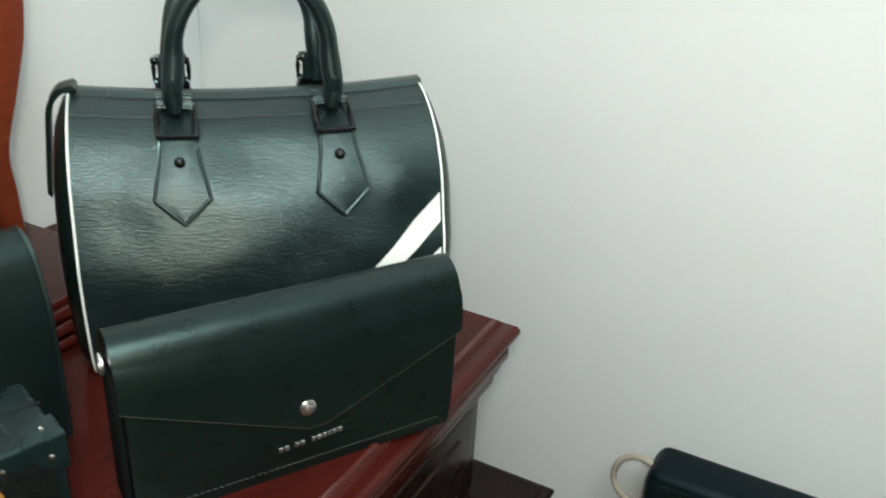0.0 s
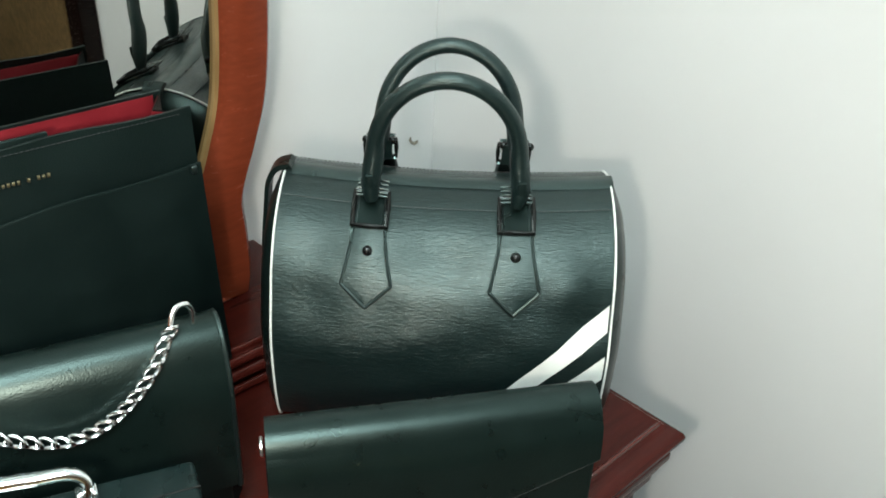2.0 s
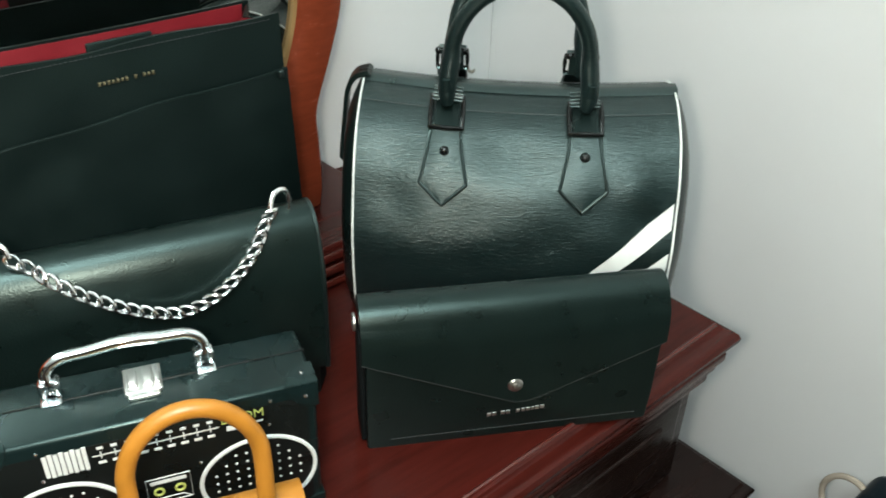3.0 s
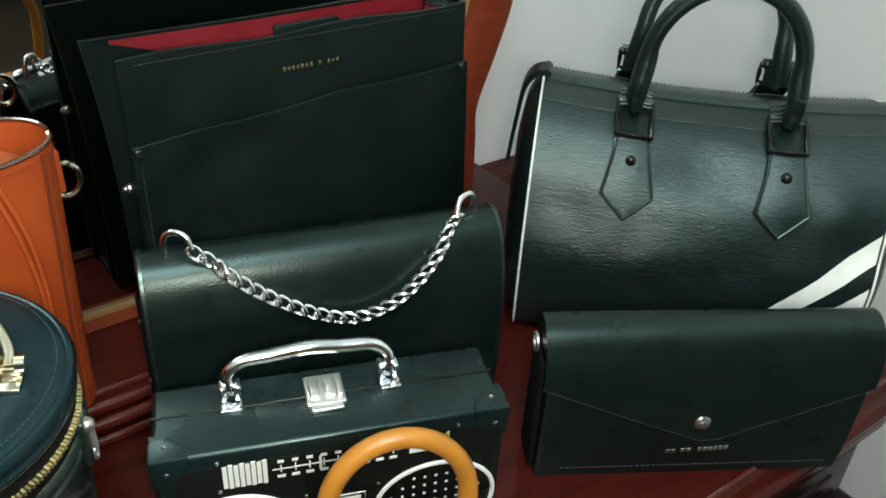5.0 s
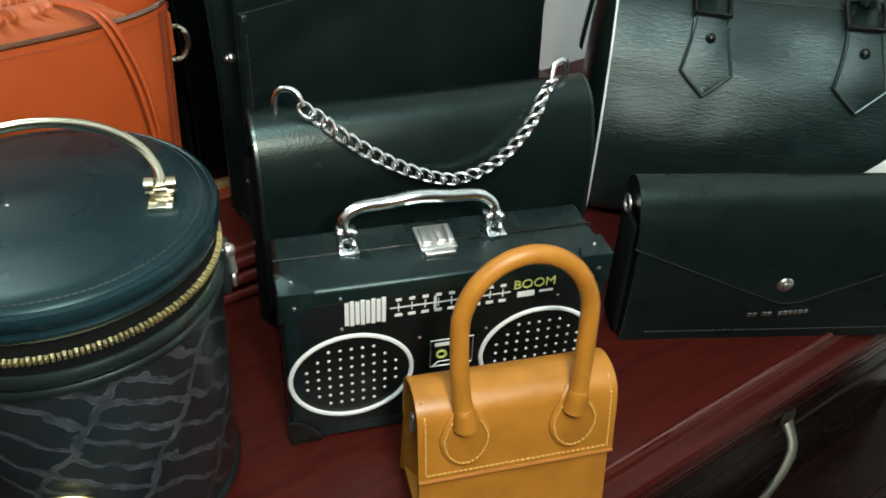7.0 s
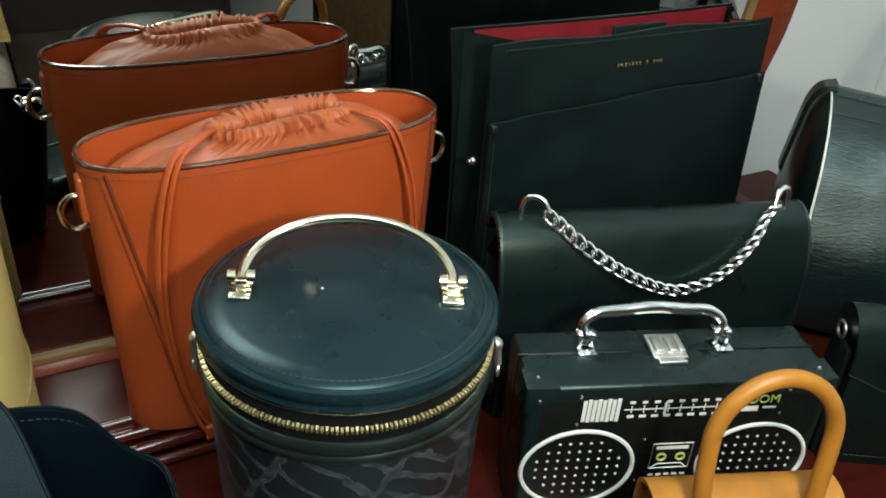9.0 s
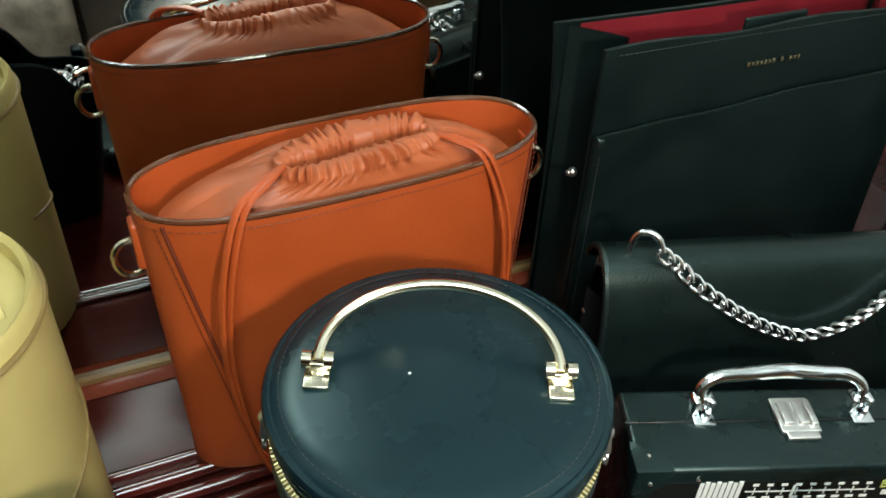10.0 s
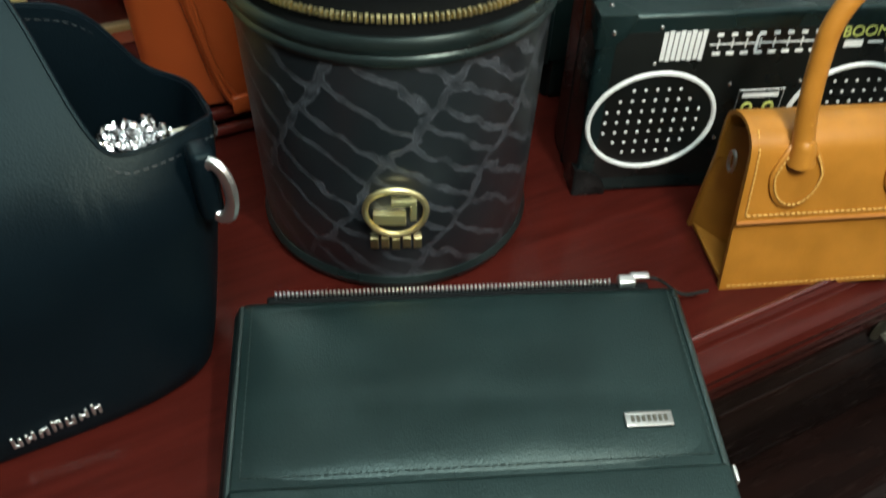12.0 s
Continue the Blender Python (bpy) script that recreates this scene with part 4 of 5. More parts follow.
def mini_bag(x, y, rz):
    bag = thing("mini_handbag", x, y, TOP, rz, "small mustard yellow leather handbag with a looped handle and pale stitching", "handbag")
    w = 0.056
    part("front_wall", Geo().extrude([(-0.028, 0), (-0.015, 0.082), (-0.013, 0.082), (-0.025, 0)], -w, w, 0.0), tan, bag)
    part("back_wall", Geo().extrude([(0.028, 0), (0.016, 0.086), (0.014, 0.086), (0.025, 0)], -w, w, 0.0), tan, bag)
    part("base", Geo().rbox(2 * w - 0.004, 0.052, 0.003, 0.001), tan, bag)
    for s in (-1, 1):
        part("gusset", Geo().loft([[(s * (w - 0.002), -0.025 * k, z), (s * (w - 0.002 - f), 0, z), (s * (w - 0.002), 0.025 * k, z), (s * (w - 0.004), 0.025 * k, z), (s * (w - 0.004 - f), 0, z), (s * (w - 0.004), -0.025 * k, z)]
                                   for k, z, f in ((1, 0.002, 0.016), (0.8, 0.04, 0.024), (0.58, 0.080, 0.028))]), tan, bag)
        part("side_ring", Geo().tube([(s * (w - 0.001), 0.0035 * math.cos(a) + 0.002, 0.066 + 0.0060 * math.sin(a)) for a in (2 * math.pi * k / 14 for k in range(14))], 0.0011, 6, loop=True), silver, bag, "small silver side ring")
    fl = [(-0.0240, 0.046), (-0.0212, 0.062), (-0.0185, 0.078), (-0.0150, 0.0885), (-0.006, 0.0945), (0.006, 0.0945), (0.015, 0.089), (0.018, 0.08), (0.018, 0.06)]
    sm = [(p.x, p.y) for p in spline([(a, b, 0) for a, b in fl], 4)]
    rows = [[(u, a, b) for a, b in sm] for u in (-w - 0.001, -w * 0.5, 0, w * 0.5, w + 0.001)]
    rows += [[(u, a * 0.88, b - 0.002) for a, b in sm] for u in (w + 0.001, w * 0.5, 0, -w * 0.5, -w - 0.001)]
    part("flap", Geo().loft(rows, closed=False, cap=False, loop=True), tan, bag)
    part("flap_lip", Geo().tube([(-w - 0.001, -0.0238, 0.0455), (w + 0.001, -0.0238, 0.0455)], 0.0013, 6), tan_edge, bag)

    def face(u, v, off=0.0):
        i = 0
        while i < len(sm) - 2 and sm[i + 1][1] < v:
            i += 1
        a, b = Vector(sm[i]), Vector(sm[i + 1])
        k = (v - a.y) / max(1e-6, b.y - a.y)
        p = a + (b - a) * k
        dd = (b - a).normalized()
        return (u, p.x - dd.y * off, p.y + dd.x * off)
    part("flap_stitching", stitches([face(-w + 0.003, 0.0935, 0.0007), face(-w + 0.003, 0.085, 0.0007), face(-w + 0.003, 0.07, 0.0007), face(-w + 0.003, 0.050, 0.0007), face(w - 0.003, 0.050, 0.0007), face(w - 0.003, 0.07, 0.0007),
                                      face(w - 0.003, 0.085, 0.0007), face(w - 0.003, 0.0935, 0.0007)], 0.0030, 0.0020, 0.00056), thread, bag, "pale yellow stitching")
    hw = 0.031
    for s in (-1, 1):
        out = [(s * hw + 0.0142 * math.cos(a) * (1.0 if math.sin(a) < 0 else 1 - 0.35 * math.sin(a)), 0.0735 + 0.0195 * math.sin(a)) for a in (2 * math.pi * k / 28 for k in range(28))]
        part("handle_patch", Geo().plate(face, out, 0.0022, 0.0014), tan, bag)
        part("patch_stitching", stitches([face(s * hw + (u - s * hw) * 0.86, 0.0735 + (v - 0.0735) * 0.86, 0.0030) for u, v in out[11:] + out[:4]], 0.0027, 0.0018, 0.00056), thread, bag, "pale yellow stitching")
    path = [face(-hw, 0.080, 0.001), face(-hw - 0.001, 0.088, 0.004), (-hw - 0.0018, -0.017, 0.094), (-hw - 0.0035, -0.013, 0.114)]
    for k in range(0, 13):
        a = math.pi * (1 - k / 12)
        path.append((0.0350 * math.cos(a), -0.010 + 0.004 * math.sin(a), 0.140 + 0.040 * math.sin(a)))
    path += [(hw + 0.0035, -0.013, 0.114), (hw + 0.0018, -0.017, 0.094), face(hw + 0.001, 0.088, 0.004), face(hw, 0.080, 0.001)]
    sp = spline(path, 3)
    m = len(sp)
    part("handle", Geo().tube(sp, 0.0048, 14, radii=[0.0050 + 0.0022 * math.exp(-min(i, m - 1 - i) / 3.0) for i in range(m)]), tan, bag, "rolled mustard leather handle")
    part("front_stitching", stitches([(-w + 0.003, -0.0285, 0.003), (w - 0.003, -0.0285, 0.003)], 0.003, 0.0019, 0.0004), thread, bag)
    return bag


mini_bag(0.1245, 0.2845, -21)


def vanity_bag(x, y, rz):
    bag = thing("round_vanity_bag", x, y, TOP, rz, "round black vanity bag with embossed hide sides and a gold handle", "vanity bag")
    part("body", Geo().lathe([(0.064, 0), (0.072, 0.003), (0.0752, 0.010), (0.0768, 0.06), (0.0795, 0.142), (0.0800, 0.156)], 72), hide, bag, "black embossed hide")
    part("base_piping", Geo().lathe([(0.071, 0.001), (0.0760, 0.003), (0.0772, 0.0065), (0.0755, 0.010), (0.070, 0.011)], 72), edge_black, bag)
    part("upper_band", Geo().lathe([(0.076, 0.1415), (0.0806, 0.1420), (0.0818, 0.1436), (0.0820, 0.1452), (0.0814, 0.1466), (0.0808, 0.1474), (0.0816, 0.1488), (0.0824, 0.1506), (0.0825, 0.1526), (0.0820, 0.1546), (0.0810, 0.1562), (0.077, 0.1575)], 72), edge_black, bag)
    part("zip_tape", Geo().lathe([(0.076, 0.155), (0.0800, 0.1565), (0.0802, 0.176), (0.076, 0.180)], 72), dark_lining, bag)
    teeth = Geo()
    for k in range(210):
        a = 2 * math.pi * k / 210
        if math.sin(a) > 0.75:
            continue
        c, s = math.cos(a), math.sin(a)
        r0, r1, hw, hz = 0.0798, 0.0824, 0.00085, 0.0022 if k % 2 else 0.0017
        z = 0.1650
        vs = [(r * c - s * q * n, r * s + c * q * n, z + e * n) for r, n in ((r0, 1.0), (r1, 0.55)) for q in (-hw, hw) for e in (-hz, hz)]
        teeth.add(vs, [(0, 1, 3, 2), (4, 6, 7, 5), (0, 4, 5, 1), (2, 3, 7, 6), (0, 2, 6, 4), (1, 5, 7, 3)])
    part("zip_teeth", teeth, brushed_gold, bag, "gold zip teeth")
    part("lid", Geo().lathe([(0.075, 0.1735), (0.0805, 0.1745), (0.0822, 0.1765), (0.0826, 0.1788), (0.0815, 0.1806), (0.0815, 0.1818), (0.0832, 0.1840), (0.0836, 0.1868), (0.0824, 0.1893), (0.0805, 0.1902), (0.0795, 0.1899), (0.0778, 0.1915), (0.066, 0.1928), (0.03, 0.1936), (0.005, 0.1938)], 72), lid_leather, bag, "smooth glossy blue-black lid")
    part("lint_speck", Geo().ball((-0.014, -0.001, 0.1940), 0.0009, 6, (1, 1, 0.5)), white_print, bag, "tiny white speck of lint")
    part("lid_stitching", stitches([(0.0755 * math.cos(a), 0.0755 * math.sin(a), 0.1920) for a in (2 * math.pi * k / 90 for k in range(91))], 0.0034, 0.0022, 0.0003), grey_thread, bag)
    top = 0.1930
    for s in (-1, 1):
        mount = Geo().rbox(0.0120, 0.015, 0.0022, 0.0007, (s * 0.057, -0.0060, top)).rbox(0.0100, 0.006, 0.006, 0.0012, (s * 0.057, 0.0, top))
        for e in (-0.0052, 0.0052):
            mount.tube([(s * 0.057 + e - 0.0022, 0, top + 0.0062), (s * 0.057 + e + 0.0022, 0, top + 0.0062)], 0.0043, 16)
        part("handle_mount", mount, gold, bag, "pale gold hinge")
    hp = []
    for k in range(33):
        a = math.pi * k / 32
        hp.append((-0.057 * math.cos(a), 0.037 * math.sin(a), top + 0.006 + 0.018 * math.sin(a)))
    part("handle", Geo().tube(hp, 0.0028, 14), gold, bag, "arched pale gold handle")
    for s in (-1, 1):
        sx = s * 0.0815
        part("side_tab", Geo().rbox(0.006, 0.013, 0.030, 0.002, (sx, 0.0, 0.133)), edge_black, bag)
        part("side_clip", Geo().ball((sx + s * 0.003, -0.002, 0.159), 0.0042, 10).tube([(sx + s * 0.004, -0.002, 0.156), (sx + s * 0.005, -0.004, 0.146)], 0.0022, 8).tube([(sx + s * 0.005, -0.004 + 0.0028 * math.cos(a), 0.142 + 0.0042 * math.sin(a)) for a in (2 * math.pi * k / 12 for k in range(12))], 0.0009, 6, loop=True), silver, bag, "silver swivel clip")

    def face(u, v, off=0.0):
        r = 0.0745 + 0.058 * (v - 0.01) + off
        return (r * math.sin(u / 0.0765), -r * math.cos(u / 0.0765), v)
    logo = Geo().tube([face(0.0145 * math.cos(a), 0.060 + 0.0150 * math.sin(a), 0.003) for a in (2 * math.pi * k / 32 for k in range(32))], 0.0016, 8, loop=True)
    logo.plate(face, rect(-0.003, 0.0545, 0.016, 0.007), 0.0032).plate(face, rect(0.004, 0.0655, 0.012, 0.003), 0.0032).plate(face, rect(0.0085, 0.059, 0.003, 0.011), 0.0030)
    part("round_badge", logo, brushed_gold, bag, "round gold badge of plain bars")
    bars = Geo()
    for k in range(5):
        bars.plate(face, rect(-0.0110 + k * 0.0055, 0.0365 + 0.0008 * (k % 2), 0.0040, 0.0075), 0.0022, 0.0004)
    part("lettering_bar", bars, brushed_gold, bag, "row of short gold marks")
    return bag


vanity_bag(-0.065, 0.4245, -25)


def drawstring_bag(x, y, rz):
    bag = thing("drawstring_bucket_bag", x, y, PL, rz, "orange leather bucket bag with a gathered drawstring pouch inside", "handbag")
    A, B, H = 0.119, 0.041, 0.208

    def oval(k, z, grow=0.0, n=64):
        out = []
        for i in range(n):
            a = 2 * math.pi * i / n
            c, s = math.cos(a), math.sin(a)
            e = 0.62
            out.append(((A * k + grow) * math.copysign(abs(c) ** e, c), (B * (0.75 + 0.25 * z / H) + grow) * math.copysign(abs(s) ** 0.85, s), z))
        return out
    wall = [oval(0.93, 0.0), oval(0.935, 0.004, 0.001)] + [oval(0.935 + 0.065 * q, 0.006 + (H - 0.006) * q) for q in (0.1, 0.25, 0.5, 0.75, 1.0)]
    wall += [oval(1.0, H, -0.0025), oval(0.98, H * 0.6, -0.003), oval(0.93, 0.01, -0.004)]
    part("body", Geo().loft(wall), orange, bag, "smooth orange leather")
    part("rim", Geo().tube([(p[0], p[1], H + 0.0005) for p in oval(1.0, H, -0.001)], 0.0018, 8, loop=True), edge_brown, bag, "shiny dark brown lacquered rim")
    part("rim_stitching", stitches([(p[0], p[1] - 0.0003, H - 0.005) for p in oval(0.999, H - 0.005, 0.0008)], 0.0036, 0.0022, 0.00026), orange_dark, bag)
    for s in (-1, 1):
        seam = []
        for q in (k / 14 for k in range(15)):
            z = H * (1 - q * 0.98) - 0.003
            u = 0.107 - (0.036 if s < 0 else 0.008) * q
            k = 0.935 + 0.065 * z / H
            c = min(0.999, u / (A * k)) ** (1 / 0.62)
            seam.append((s * u, -B * (0.75 + 0.25 * z / H) * (1 - c * c) ** 0.425 - 0.0006, z))
        part("side_seam", Geo().tube(seam, 0.0011, 6), orange_dark, bag, "dark side seam")
        part("seam_stitching", stitches([(p[0] + s * 0.004, p[1] + 0.0012, p[2]) for p in seam], 0.0036, 0.0022, 0.0004), orange_dark, bag)
        part("side_ring", Geo().tube([(s * (A + 0.004) + s * 0.009 * math.cos(a), 0.0, H - 0.036 + 0.0115 * math.sin(a)) for a in (2 * math.pi * k / 20 for k in range(20))], 0.0020, 8, loop=True), gold, bag, "pale gold ring")
        part("ring_tab", Geo().rbox(0.006, 0.012, 0.03, 0.002, (s * (A - 0.001), 0, H - 0.042)), orange, bag)
    # gathered pouch: slack sides, two puckered lips round a slit
    n = 440
    rings = []
    for q in [k / 34 for k in range(35)]:
        ring = []
        for i in range(n):
            a = 2 * math.pi * i / n
            c, s = math.cos(a), math.sin(a)
            sx, sy = math.copysign(abs(c) ** 0.75, c), math.copysign(abs(s) ** 0.75, s)
            back = 1.0 if s > 0 else 0.0
            ph = sx * 50 + 4.0 * math.sin(3.3 * sx + 1 + 1.7 * back) + 2.4 * math.sin(7.1 * sx + 2.0 * back) + 1.3 * math.sin(17 * sx + back)
            if q < 0.45:
                k = q / 0.45
                kk = k ** (1.25 if back else 0.9)
                px, py = sx * (0.106 - 0.058 * k), sy * (0.0345 - 0.0115 * kk)
                crease = 0.0016 * math.sin(8 * sx + 5 * k + 2 * back) * math.sin(math.pi * k) * abs(sx) + 0.0035 * math.exp(-((abs(sx) - 0.9) / 0.08) ** 2) * math.sin(math.pi * k) * (1.0 if s < 0 else -0.6)
                z = H - 0.020 + 0.027 * k ** 0.8 + 0.004 * back * math.sin(math.pi * k) + crease
                amp = 0.0009 * max(0.0, (k - 0.70) / 0.30) ** 1.5
            else:
                k = (q - 0.45) / 0.55
                arc = math.pi * (0.12 + 0.88 * k)
                px = sx * (0.048 - 0.008 * (1 - math.cos(arc)) / 2)
                py = sy * (0.0135 + 0.0105 * math.cos(arc))
                z = H + 0.0045 + 0.0075 * math.sin(arc) - 0.013 * max(0.0, k - 0.75) / 0.25
                amp = (0.0009 + 0.0010 * min(1.0, 4 * k)) * math.sin(math.pi * min(1.0, 0.35 + 0.6 * k)) * (1 + 0.5 * math.sin(5 * sx + 3 * back))
            wob = 1.7 * amp * (2 * abs(math.cos(ph / 2)) - 1 + 0.3 * math.sin(1.7 * ph + 5 * q + back))
            lift = 0.0025 * math.sin(2.2 * sx + 0.5) * min(1.0, 2 * q)
            ring.append((px + wob * 0.5 * c + 0.004 * min(1.0, 2 * q), py + wob * 1.0 * sy - 0.0085 * min(1.0, 2 * q), z + wob * 0.25 + lift))
        rings.append(ring)
    part("pouch", Geo().loft(rings, cap=False), orange_soft, bag, "soft gathered orange pouch", sharp=80)
    for s in (-1, 1):
        for j in range(2):
            o = 0.0045 * j
            path = spline([(s * 0.044 + 0.004, -0.015, H + 0.011), (s * (0.054 + o) + 0.002, -0.027, H + 0.011), (s * (0.068 + o), -0.037, H + 0.003), (s * (0.080 + o), -0.0425, H - 0.035),
                           (s * (0.086 + o * 0.7), -0.0425, H - 0.085), (s * (0.084 + o * 0.5), -0.041, H - 0.13), (s * (0.078 + o * 0.3), -0.0395, H - 0.17), (s * (0.068 + o), -0.041, 0.012), (s * (0.062 + o), -0.043, 0.004)], 5)
            part("drawstring", Geo().tube(path, 0.0022, 8, flat=0.7), orange, bag, "thin orange leather cord")
        part("cord_tip", Geo().rbox(0.012, 0.004, 0.012, 0.0015, (s * 0.065, -0.0435, 0.001)), orange, bag)
    return bag


drawstring_bag(-0.0625, 0.566, 2)


def hobo_bag(x, y, rz):
    """Dark soft bag whose rim dips at one end."""
    bag = thing("slouchy_black_bag", x, y, TOP, rz, "large matt blue-black leather bag with a dipped opening and silver ring", "handbag")
    A, B = 0.133, 0.050

    def rimz(u, s):
        front = 0.131 + 0.060 / (1 + math.exp((u - 0.0745) / 0.0038))
        back = 0.124 + 0.038 / (1 + math.exp((u - 0.104) / 0.006)) + 0.012 * max(0.0, min(1.0, (0.09 - u) / 0.1))
        m = 0.5 - 0.5 * max(-1.0, min(1.0, s * 1.5))
        m = m * m * (3 - 2 * m)
        return back + (front - back) * m

    def ring(q, off=0.0, n=320):
        out = []
        for i in range(n):
            a = 2 * math.pi * i / n
            c, s = math.cos(a), math.sin(a)
            u = (A - off) * math.copysign(abs(c) ** 0.55, c)
            z = rimz(u, s) * q
            v = (B - off) * math.copysign(abs(s) ** 0.55, s) * (0.95 + 0.05 * math.sin(min(1.0, z / 0.16) * 2.6))
            if s < 0:      # the front leans back towards the closed ridge
                lean = max(0.0, min(1.0, (z - 0.105) / 0.085)) ** 1.3
                v = v * (1 - lean) + 0.56 * B * min(1.0, -2.5 * s) * lean
            out.append((u * (0.82 + 0.18 * min(1.0, z / 0.14) ** 0.8), v - off * 0.5, z))
        return out
    part("body", Geo().loft([ring(0.0, 0.004)] + [ring(q) for q in (0.02, 0.1, 0.25, 0.4, 0.5, 0.6, 0.7, 0.8, 0.9, 1.0)] + [ring(1.0, 0.0028)] + [ring(q, 0.0032) for q in (0.9, 0.8, 0.7, 0.6, 0.5, 0.4, 0.25, 0.1, 0.05)]), navy_black, bag)
    part("rim_edge", Geo().tube([(p[0], p[1], p[2] + 0.0004) for p in ring(1.0, 0.0014)], 0.0011, 6, loop=True), navy_black, bag, "thin dark painted edge")
    part("rim_stitching", stitches([(p[0] * 1.001, p[1] - 0.0042, p[2] - 0.0055) for p in ring(1.0)], 0.0036, 0.0022, 0.00026), grey_thread, bag)
    part("side_ring", Geo().tube([(A * 0.905 + 0.0045 * math.sin(a), -B * 0.80 - 0.006 - 0.005 * math.sin(a), 0.116 + 0.014 * math.cos(a)) for a in (2 * math.pi * k / 20 for k in range(20))], 0.0022, 8, loop=True, flat=1.4), silver, bag, "silver side ring")
    part("ring_tab", Geo().rbox(0.010, 0.014, 0.034, 0.003, (A * 0.885, -B * 0.78, 0.100)), navy_black, bag)
    bars = Geo()
    for k in range(7):
        x0, z0 = 0.014 + k * 0.0058, 0.010 + 0.0006 * k
        bars.rbox(0.0016, 0.0016, 0.0072 - 0.0016 * (k % 3), 0.0007, (x0 - 0.0014, -B * 0.955 - 0.0010, z0)).rbox(0.0016, 0.0016, 0.0056, 0.0007, (x0 + 0.0014, -B * 0.955 - 0.0010, z0 + 0.0008 * (k % 2)))
        bars.rbox(0.0036, 0.0014, 0.0016, 0.0006, (x0, -B * 0.955 - 0.0009, z0 + 0.0016 * (k % 4)))
    part("lettering_bar", bars, silver, bag, "row of silver letter-like marks")
    return bag


hobo_bag(-0.305, 0.383, 0)


def heap(x, y, z):
    """Bundle of silver chain lying inside the black bag."""
    random.seed(4)
    ob = thing("silver_chain_bundle", x, y, z, 0, "bundled silver chain resting inside the open black bag", "chain")
    g = Geo().tube([(0.0042 * math.cos(a), 0.0032 * math.sin(a), 0) for a in (2 * math.pi * k / 12 for k in range(12))], 0.0012, 6, loop=True)
    me = mesh_of("link", g, chrome)
    for k in range(46):
        o = new("link", me)
        o.parent = ob
        a = k * 0.55
        o.matrix_basis = pose(0.016 * math.cos(a) * (0.4 + 0.6 * random.random()) + 0.0004 * k, 0.010 * math.sin(a), 0.004 + 0.012 * random.random(), random.uniform(0, 180), random.uniform(0, 90), random.uniform(0, 180))
    part("clasp", Geo().tube(spline([(0.020, 0, 0.012), (0.034, -0.004, 0.014), (0.040, 0.002, 0.008), (0.036, 0.006, 0.000)], 4), 0.003, 8), gold, ob, "pale gold clasp")
    return ob


heap(-0.215, 0.374, TOP + 0.109)
# added block: makes the bag's inside black and carries the chain bundle
tagged(solid("dark_bag_filler", Geo().rbox(0.19, 0.060, 0.104, 0.02, (-0.309, 0.388, TOP + 0.004)), dark_lining, "added dark block filling the inside of the open bag", "stuffing"))


def yellow_bucket(x, y, rz):
    bag = thing("yellow_bucket_bag", x, y, TOP, rz, "pale yellow leather bucket bag with a brown-edged round top", "handbag")
    R, H = 0.072, 0.215
    part("body", Geo().lathe([(R * 0.98, 0), (R * 1.01, 0.004), (R * 1.01, 0.06), (R * 1.005, 0.13), (R, 0.195), (R * 0.985, H - 0.004), (R * 0.955, H), (R * 0.91, H - 0.003), (R * 0.90, H - 0.014)], 64), yellow, bag)
    part("rim_edge", Geo().tube([(R * 1.003 * math.cos(a), R * 1.003 * math.sin(a), H - 0.012) for a in (2 * math.pi * k / 64 for k in range(64))], 0.0016, 6, loop=True), yellow_edge, bag, "brown painted edge")
    part("lid", Geo().lathe([(R * 0.90, H - 0.016), (R * 0.90, H - 0.011), (R * 0.86, H - 0.009), (0.03, H - 0.008), (0.004, H - 0.008)], 48), yellow, bag)
    sp = spline([(0.046, -0.024, H - 0.012), (0.043, -0.016, H - 0.002), (0.034, 0.004, H + 0.010), (0.012, 0.030, H + 0.014), (-0.012, 0.048, H + 0.004), (-0.020, 0.054, H - 0.012)], 6)
    rows = []
    for p in sp:
        rows.append([(p.x - 0.0095, p.y - 0.004, p.z - 0.0025), (p.x + 0.0095, p.y + 0.004, p.z - 0.0025), (p.x + 0.0088, p.y + 0.0036, p.z + 0.0025), (p.x - 0.0088, p.y - 0.0036, p.z + 0.0025)])
    part("lid_strap", Geo().loft(rows), yellow, bag, "padded yellow strap")
    crease = [(R * 1.011 * math.cos(a), R * 1.011 * math.sin(a), 0.095 + 0.03 * math.sin(a * 1.0 + 0.6)) for a in (-2.6 + 3.2 * k / 30 for k in range(31))]
    part("fold_line", Geo().tube(crease, 0.0012, 6), yellow_edge, bag, "thin overlap line")
    return bag


yellow_bucket(-0.301, 0.541, 0)


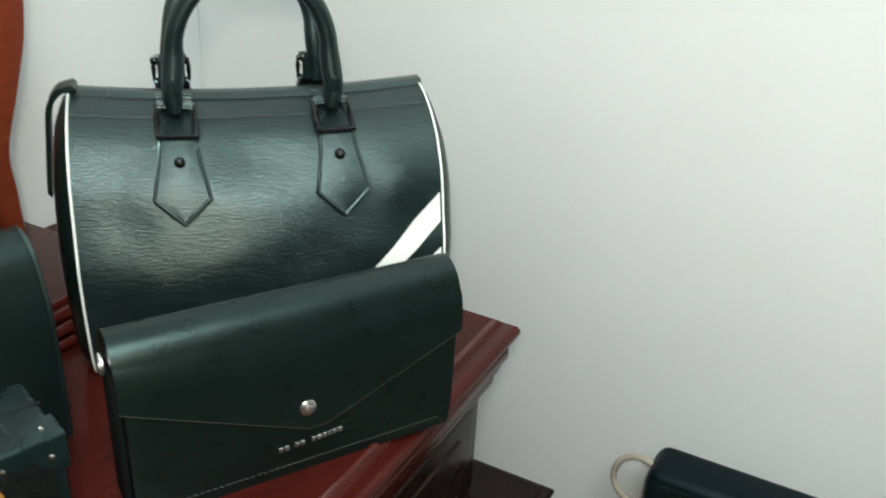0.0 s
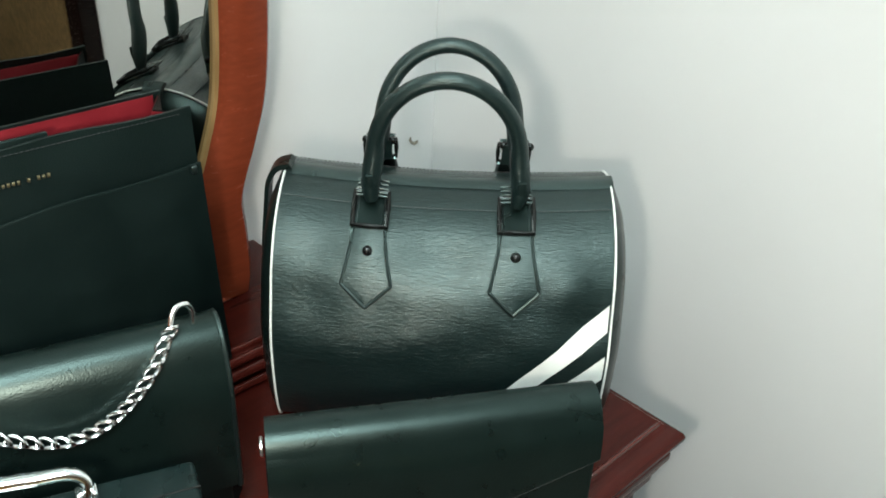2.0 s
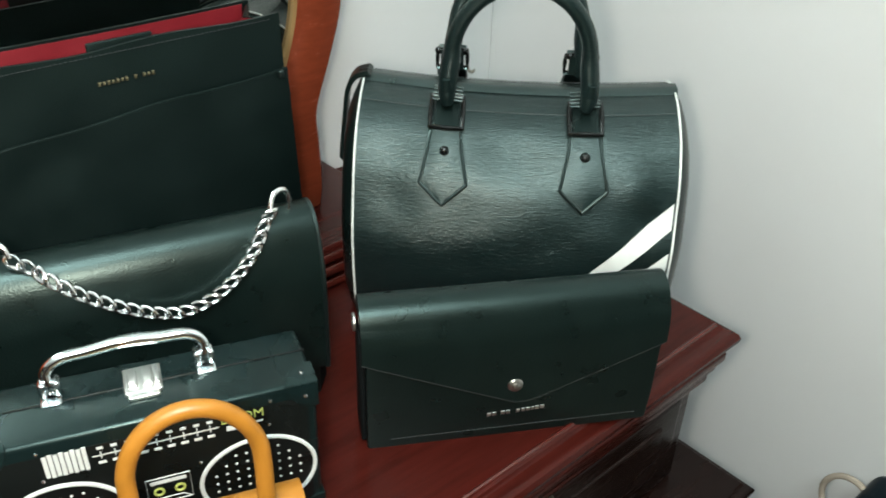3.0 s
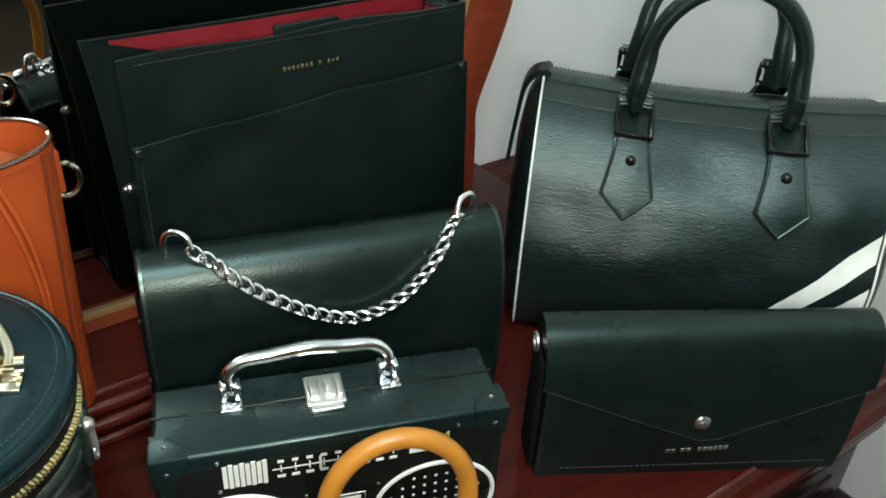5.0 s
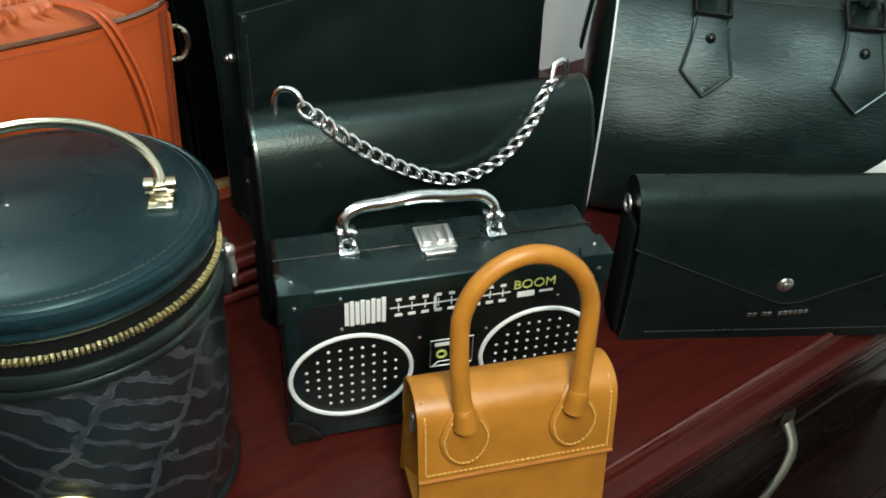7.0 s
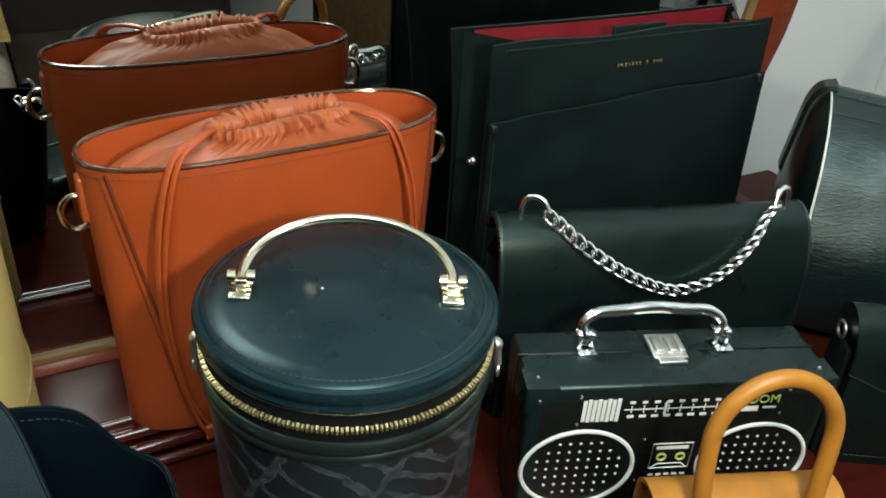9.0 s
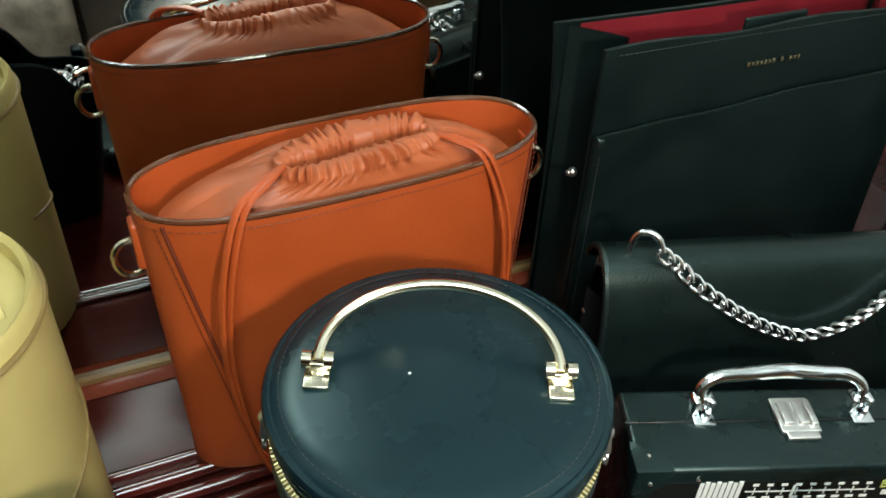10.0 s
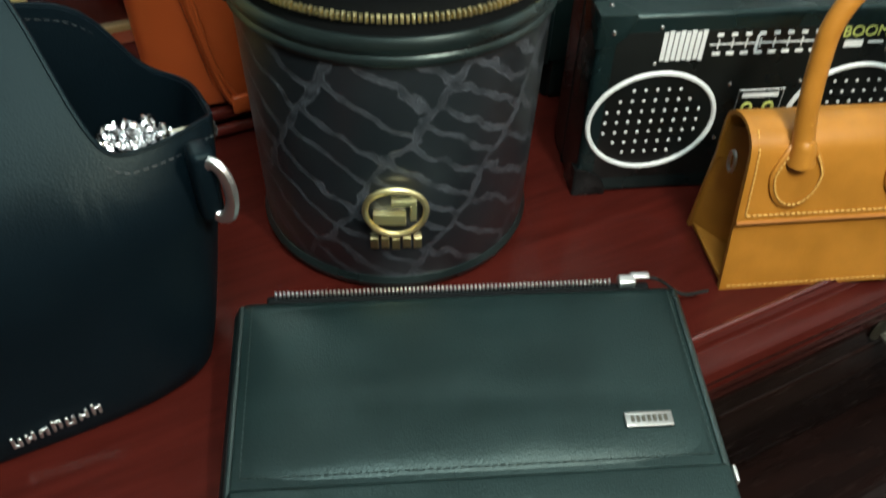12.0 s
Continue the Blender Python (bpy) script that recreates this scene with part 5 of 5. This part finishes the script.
def zip_wallet(m):
    bag = new("zip_wallet")
    bag.empty_display_size = 0.05
    bag.matrix_world = m
    tagged(bag, "dark green-black leather zip wallet lying on the red table", "wallet")
    w, d, h = 0.223, 0.124, 0.021
    part("body", Geo().rbox(w, d, h, 0.008, (0, 0, 0), 4), wallet_leather, bag)
    rows, nx, ny = [], 36, 20
    for i in range(nx + 1):
        row = []
        for k in range(ny + 1):
            p, q = 2 * i / nx - 1, 2 * k / ny - 1
            puff = (1 - p ** 6) * (1 - q ** 6)
            wave = 0.0009 * noise.noise((p * 2.2, q * 1.6, 3.0)) + 0.0004 * noise.noise((p * 6, q * 5, 7.0)) - 0.0007 * math.exp(-((q + 0.25 + 0.05 * p) / 0.08) ** 2)
            row.append((0.001 + p * (w - 0.014) / 2, 0.010 + q * (d - 0.030) / 2, h - 0.0008 + puff * (0.0034 + wave)))
        rows.append(row)
    part("top_panel", Geo().loft(rows, closed=False, cap=False), wallet_leather, bag)
    part("edge_piping", Geo().tube([(sx * (w / 2 - 0.0045), y, h - 0.0006) for sx, y in ((-1, d / 2 - 0.006), (-1, 0), (-1, -d / 2 + 0.006))], 0.0016, 8), edge_black, bag)
    part("edge_piping", Geo().tube([(w / 2 - 0.0045, y, h - 0.0006) for y in (d / 2 - 0.006, 0, -d / 2 + 0.006)], 0.0016, 8), edge_black, bag)
    part("pocket_panel", Geo().rbox(w - 0.008, 0.022, 0.006, 0.0025, (0.001, -d / 2 + 0.013, h - 0.003)), wallet_leather, bag)
    part("panel_seam", stitches([(-w / 2 + 0.010, d / 2 - 0.008, h + 0.0030), (-w / 2 + 0.010, -d / 2 + 0.028, h + 0.0030), (w / 2 - 0.009, -d / 2 + 0.028, h + 0.0030), (w / 2 - 0.009, d / 2 - 0.008, h + 0.0030)], 0.0034, 0.0024, 0.0003), edge_black, bag)
    part("zip_tape", Geo().rbox(w * 0.86, 0.006, 0.010, 0.002, (0, d / 2 - 0.001, 0.010)), dark_lining, bag)
    teeth = Geo()
    for k in range(82):
        teeth.rbox(0.0012, 0.0026, 0.003, 0.0004, (-w * 0.408 + k * 0.00205, d / 2 + 0.0005, h - 0.001), 1)
    part("zip_teeth", teeth, silver, bag, "silver zip teeth")
    part("zip_pull", Geo().rbox(0.009, 0.006, 0.005, 0.0012, (w * 0.375, d / 2, h - 0.001)).rbox(0.010, 0.004, 0.002, 0.0008, (w * 0.375 + 0.007, d / 2 + 0.002, h + 0.002)), silver, bag, "silver zip pull")
    part("pull_cord", Geo().tube(spline([(w * 0.40, d / 2 + 0.003, h + 0.002), (w * 0.47, d / 2 + 0.008, 0.012), (w * 0.53, d / 2 + 0.004, 0.004), (w * 0.60, d / 2 + 0.007, 0.002)], 5), 0.0009, 6), edge_black, bag)
    part("name_plate", Geo().rbox(0.022, 0.0075, 0.0016, 0.0007, (w / 2 - 0.0345, 0.006 - 0.022, h + 0.0022)).rbox(0.020, 0.0006, 0.0020, 0.0002, (w / 2 - 0.0345, 0.006 - 0.0195, h + 0.0022)), plate_metal, bag, "small dull silver plate")
    marks = Geo()
    for k in range(7):
        marks.rbox(0.0015, 0.0032, 0.0006, 0.0002, (w / 2 - 0.0420 + k * 0.0025, -0.016, h + 0.0036), 1)
    part("lettering_bar", marks, antique, bag)
    part("side_pull", Geo().rbox(0.002, 0.008, 0.006, 0.0008, (w / 2 + 0.001, -d / 2 + 0.022, 0.010)), silver, bag)
    return bag


plate_metal = mat("dull_silver_plate", (0.34, 0.35, 0.34), 0.40, 1.0)
wallet_leather = mat("green_black_leather", (0.0048, 0.0122, 0.0122), 0.38, spec=0.36, grain=0.25, grain_scale=1300, voronoi=True, vary_scale=14, vary=0.3, rough_vary=0.10, tint=TEAL)
zip_wallet(pose(-0.1030, 0.2627, TOP + 0.001, 7, 0, -23))


# ---- beside and behind ----
bench = thing("low_bench", 0.74, 0.0, 0, 0, "low dark wooden bench beside the dressing table", "bench")
part("seat", Geo().rbox(0.095, 0.34, 0.03, 0.004, (0, 0, 0.42)), dark_shaded_wood, bench)
for sx in (-0.035, 0.035):
    for sy in (-0.15, 0.15):
        part("leg", Geo().rbox(0.025, 0.025, 0.421, 0.003, (sx, sy, 0)), dark_shaded_wood, bench)
low = thing("black_box_bag", 0.745, 0.015, 0.45, 90, "dark navy box bag with a tan loop on a bench", "handbag")
part("body", Geo().rbox(0.20, 0.06, 0.125, 0.014, (0, 0, 0), 4), navy_black, low)
part("flap", Geo().rbox(0.204, 0.064, 0.06, 0.016, (0, 0, 0.062), 4), smooth_black, low)
part("loop", Geo().tube([(0.112 + 0.026 * math.cos(a), 0.0, 0.085 + 0.030 * math.sin(a)) for a in (2 * math.pi * k / 24 for k in range(24))], 0.0035, 8, loop=True), cream_cloth, low, "tan loop strap")

bed = thing("bed", -0.9, -1.6, 0, 0, "low bed with a rumpled ochre blanket and a blue pillow", "bed")
part("bed_base", Geo().rbox(1.5, 1.7, 0.30, 0.02), dark_shaded_wood, bed)
part("mattress", Geo().rbox(1.46, 1.66, 0.20, 0.05, (0, 0, 0.30)), cream_cloth, bed)
rows = []
for i in range(31):
    rows.append([(-0.74 + 1.48 * i / 30, -0.80 + 1.5 * j / 30, 0.505 + 0.05 * noise.noise((i * 0.25, j * 0.25, 1.0)) + 0.02) for j in range(31)])
part("blanket", Geo().loft(rows, closed=False, cap=False), ochre, bed, "rumpled ochre blanket")
part("pillow", Geo().ball((0.3, -0.55, 0.60), 0.25, 20, (1.3, 0.8, 0.4)), blue_cloth, bed, "blue pillow")
robe = thing("wardrobe", -1.7, -2.3, 0, 0, "tall brown wooden wardrobe against the far wall", "wardrobe")
part("carcass", Geo().rbox(0.9, 0.5, 2.0, 0.006), dark_shaded_wood, robe)
for s in (-1, 1):
    dd = part("door", Geo().rbox(0.435, 0.022, 1.90, 0.006, (s * 0.22, 0.262, 0.05)), mahogany, robe)
    part("handle", Geo().tube([(s * 0.03, 0.275, 0.95), (s * 0.03, 0.30, 0.97), (s * 0.03, 0.30, 1.08), (s * 0.03, 0.275, 1.10)], 0.006, 8), antique, dd)
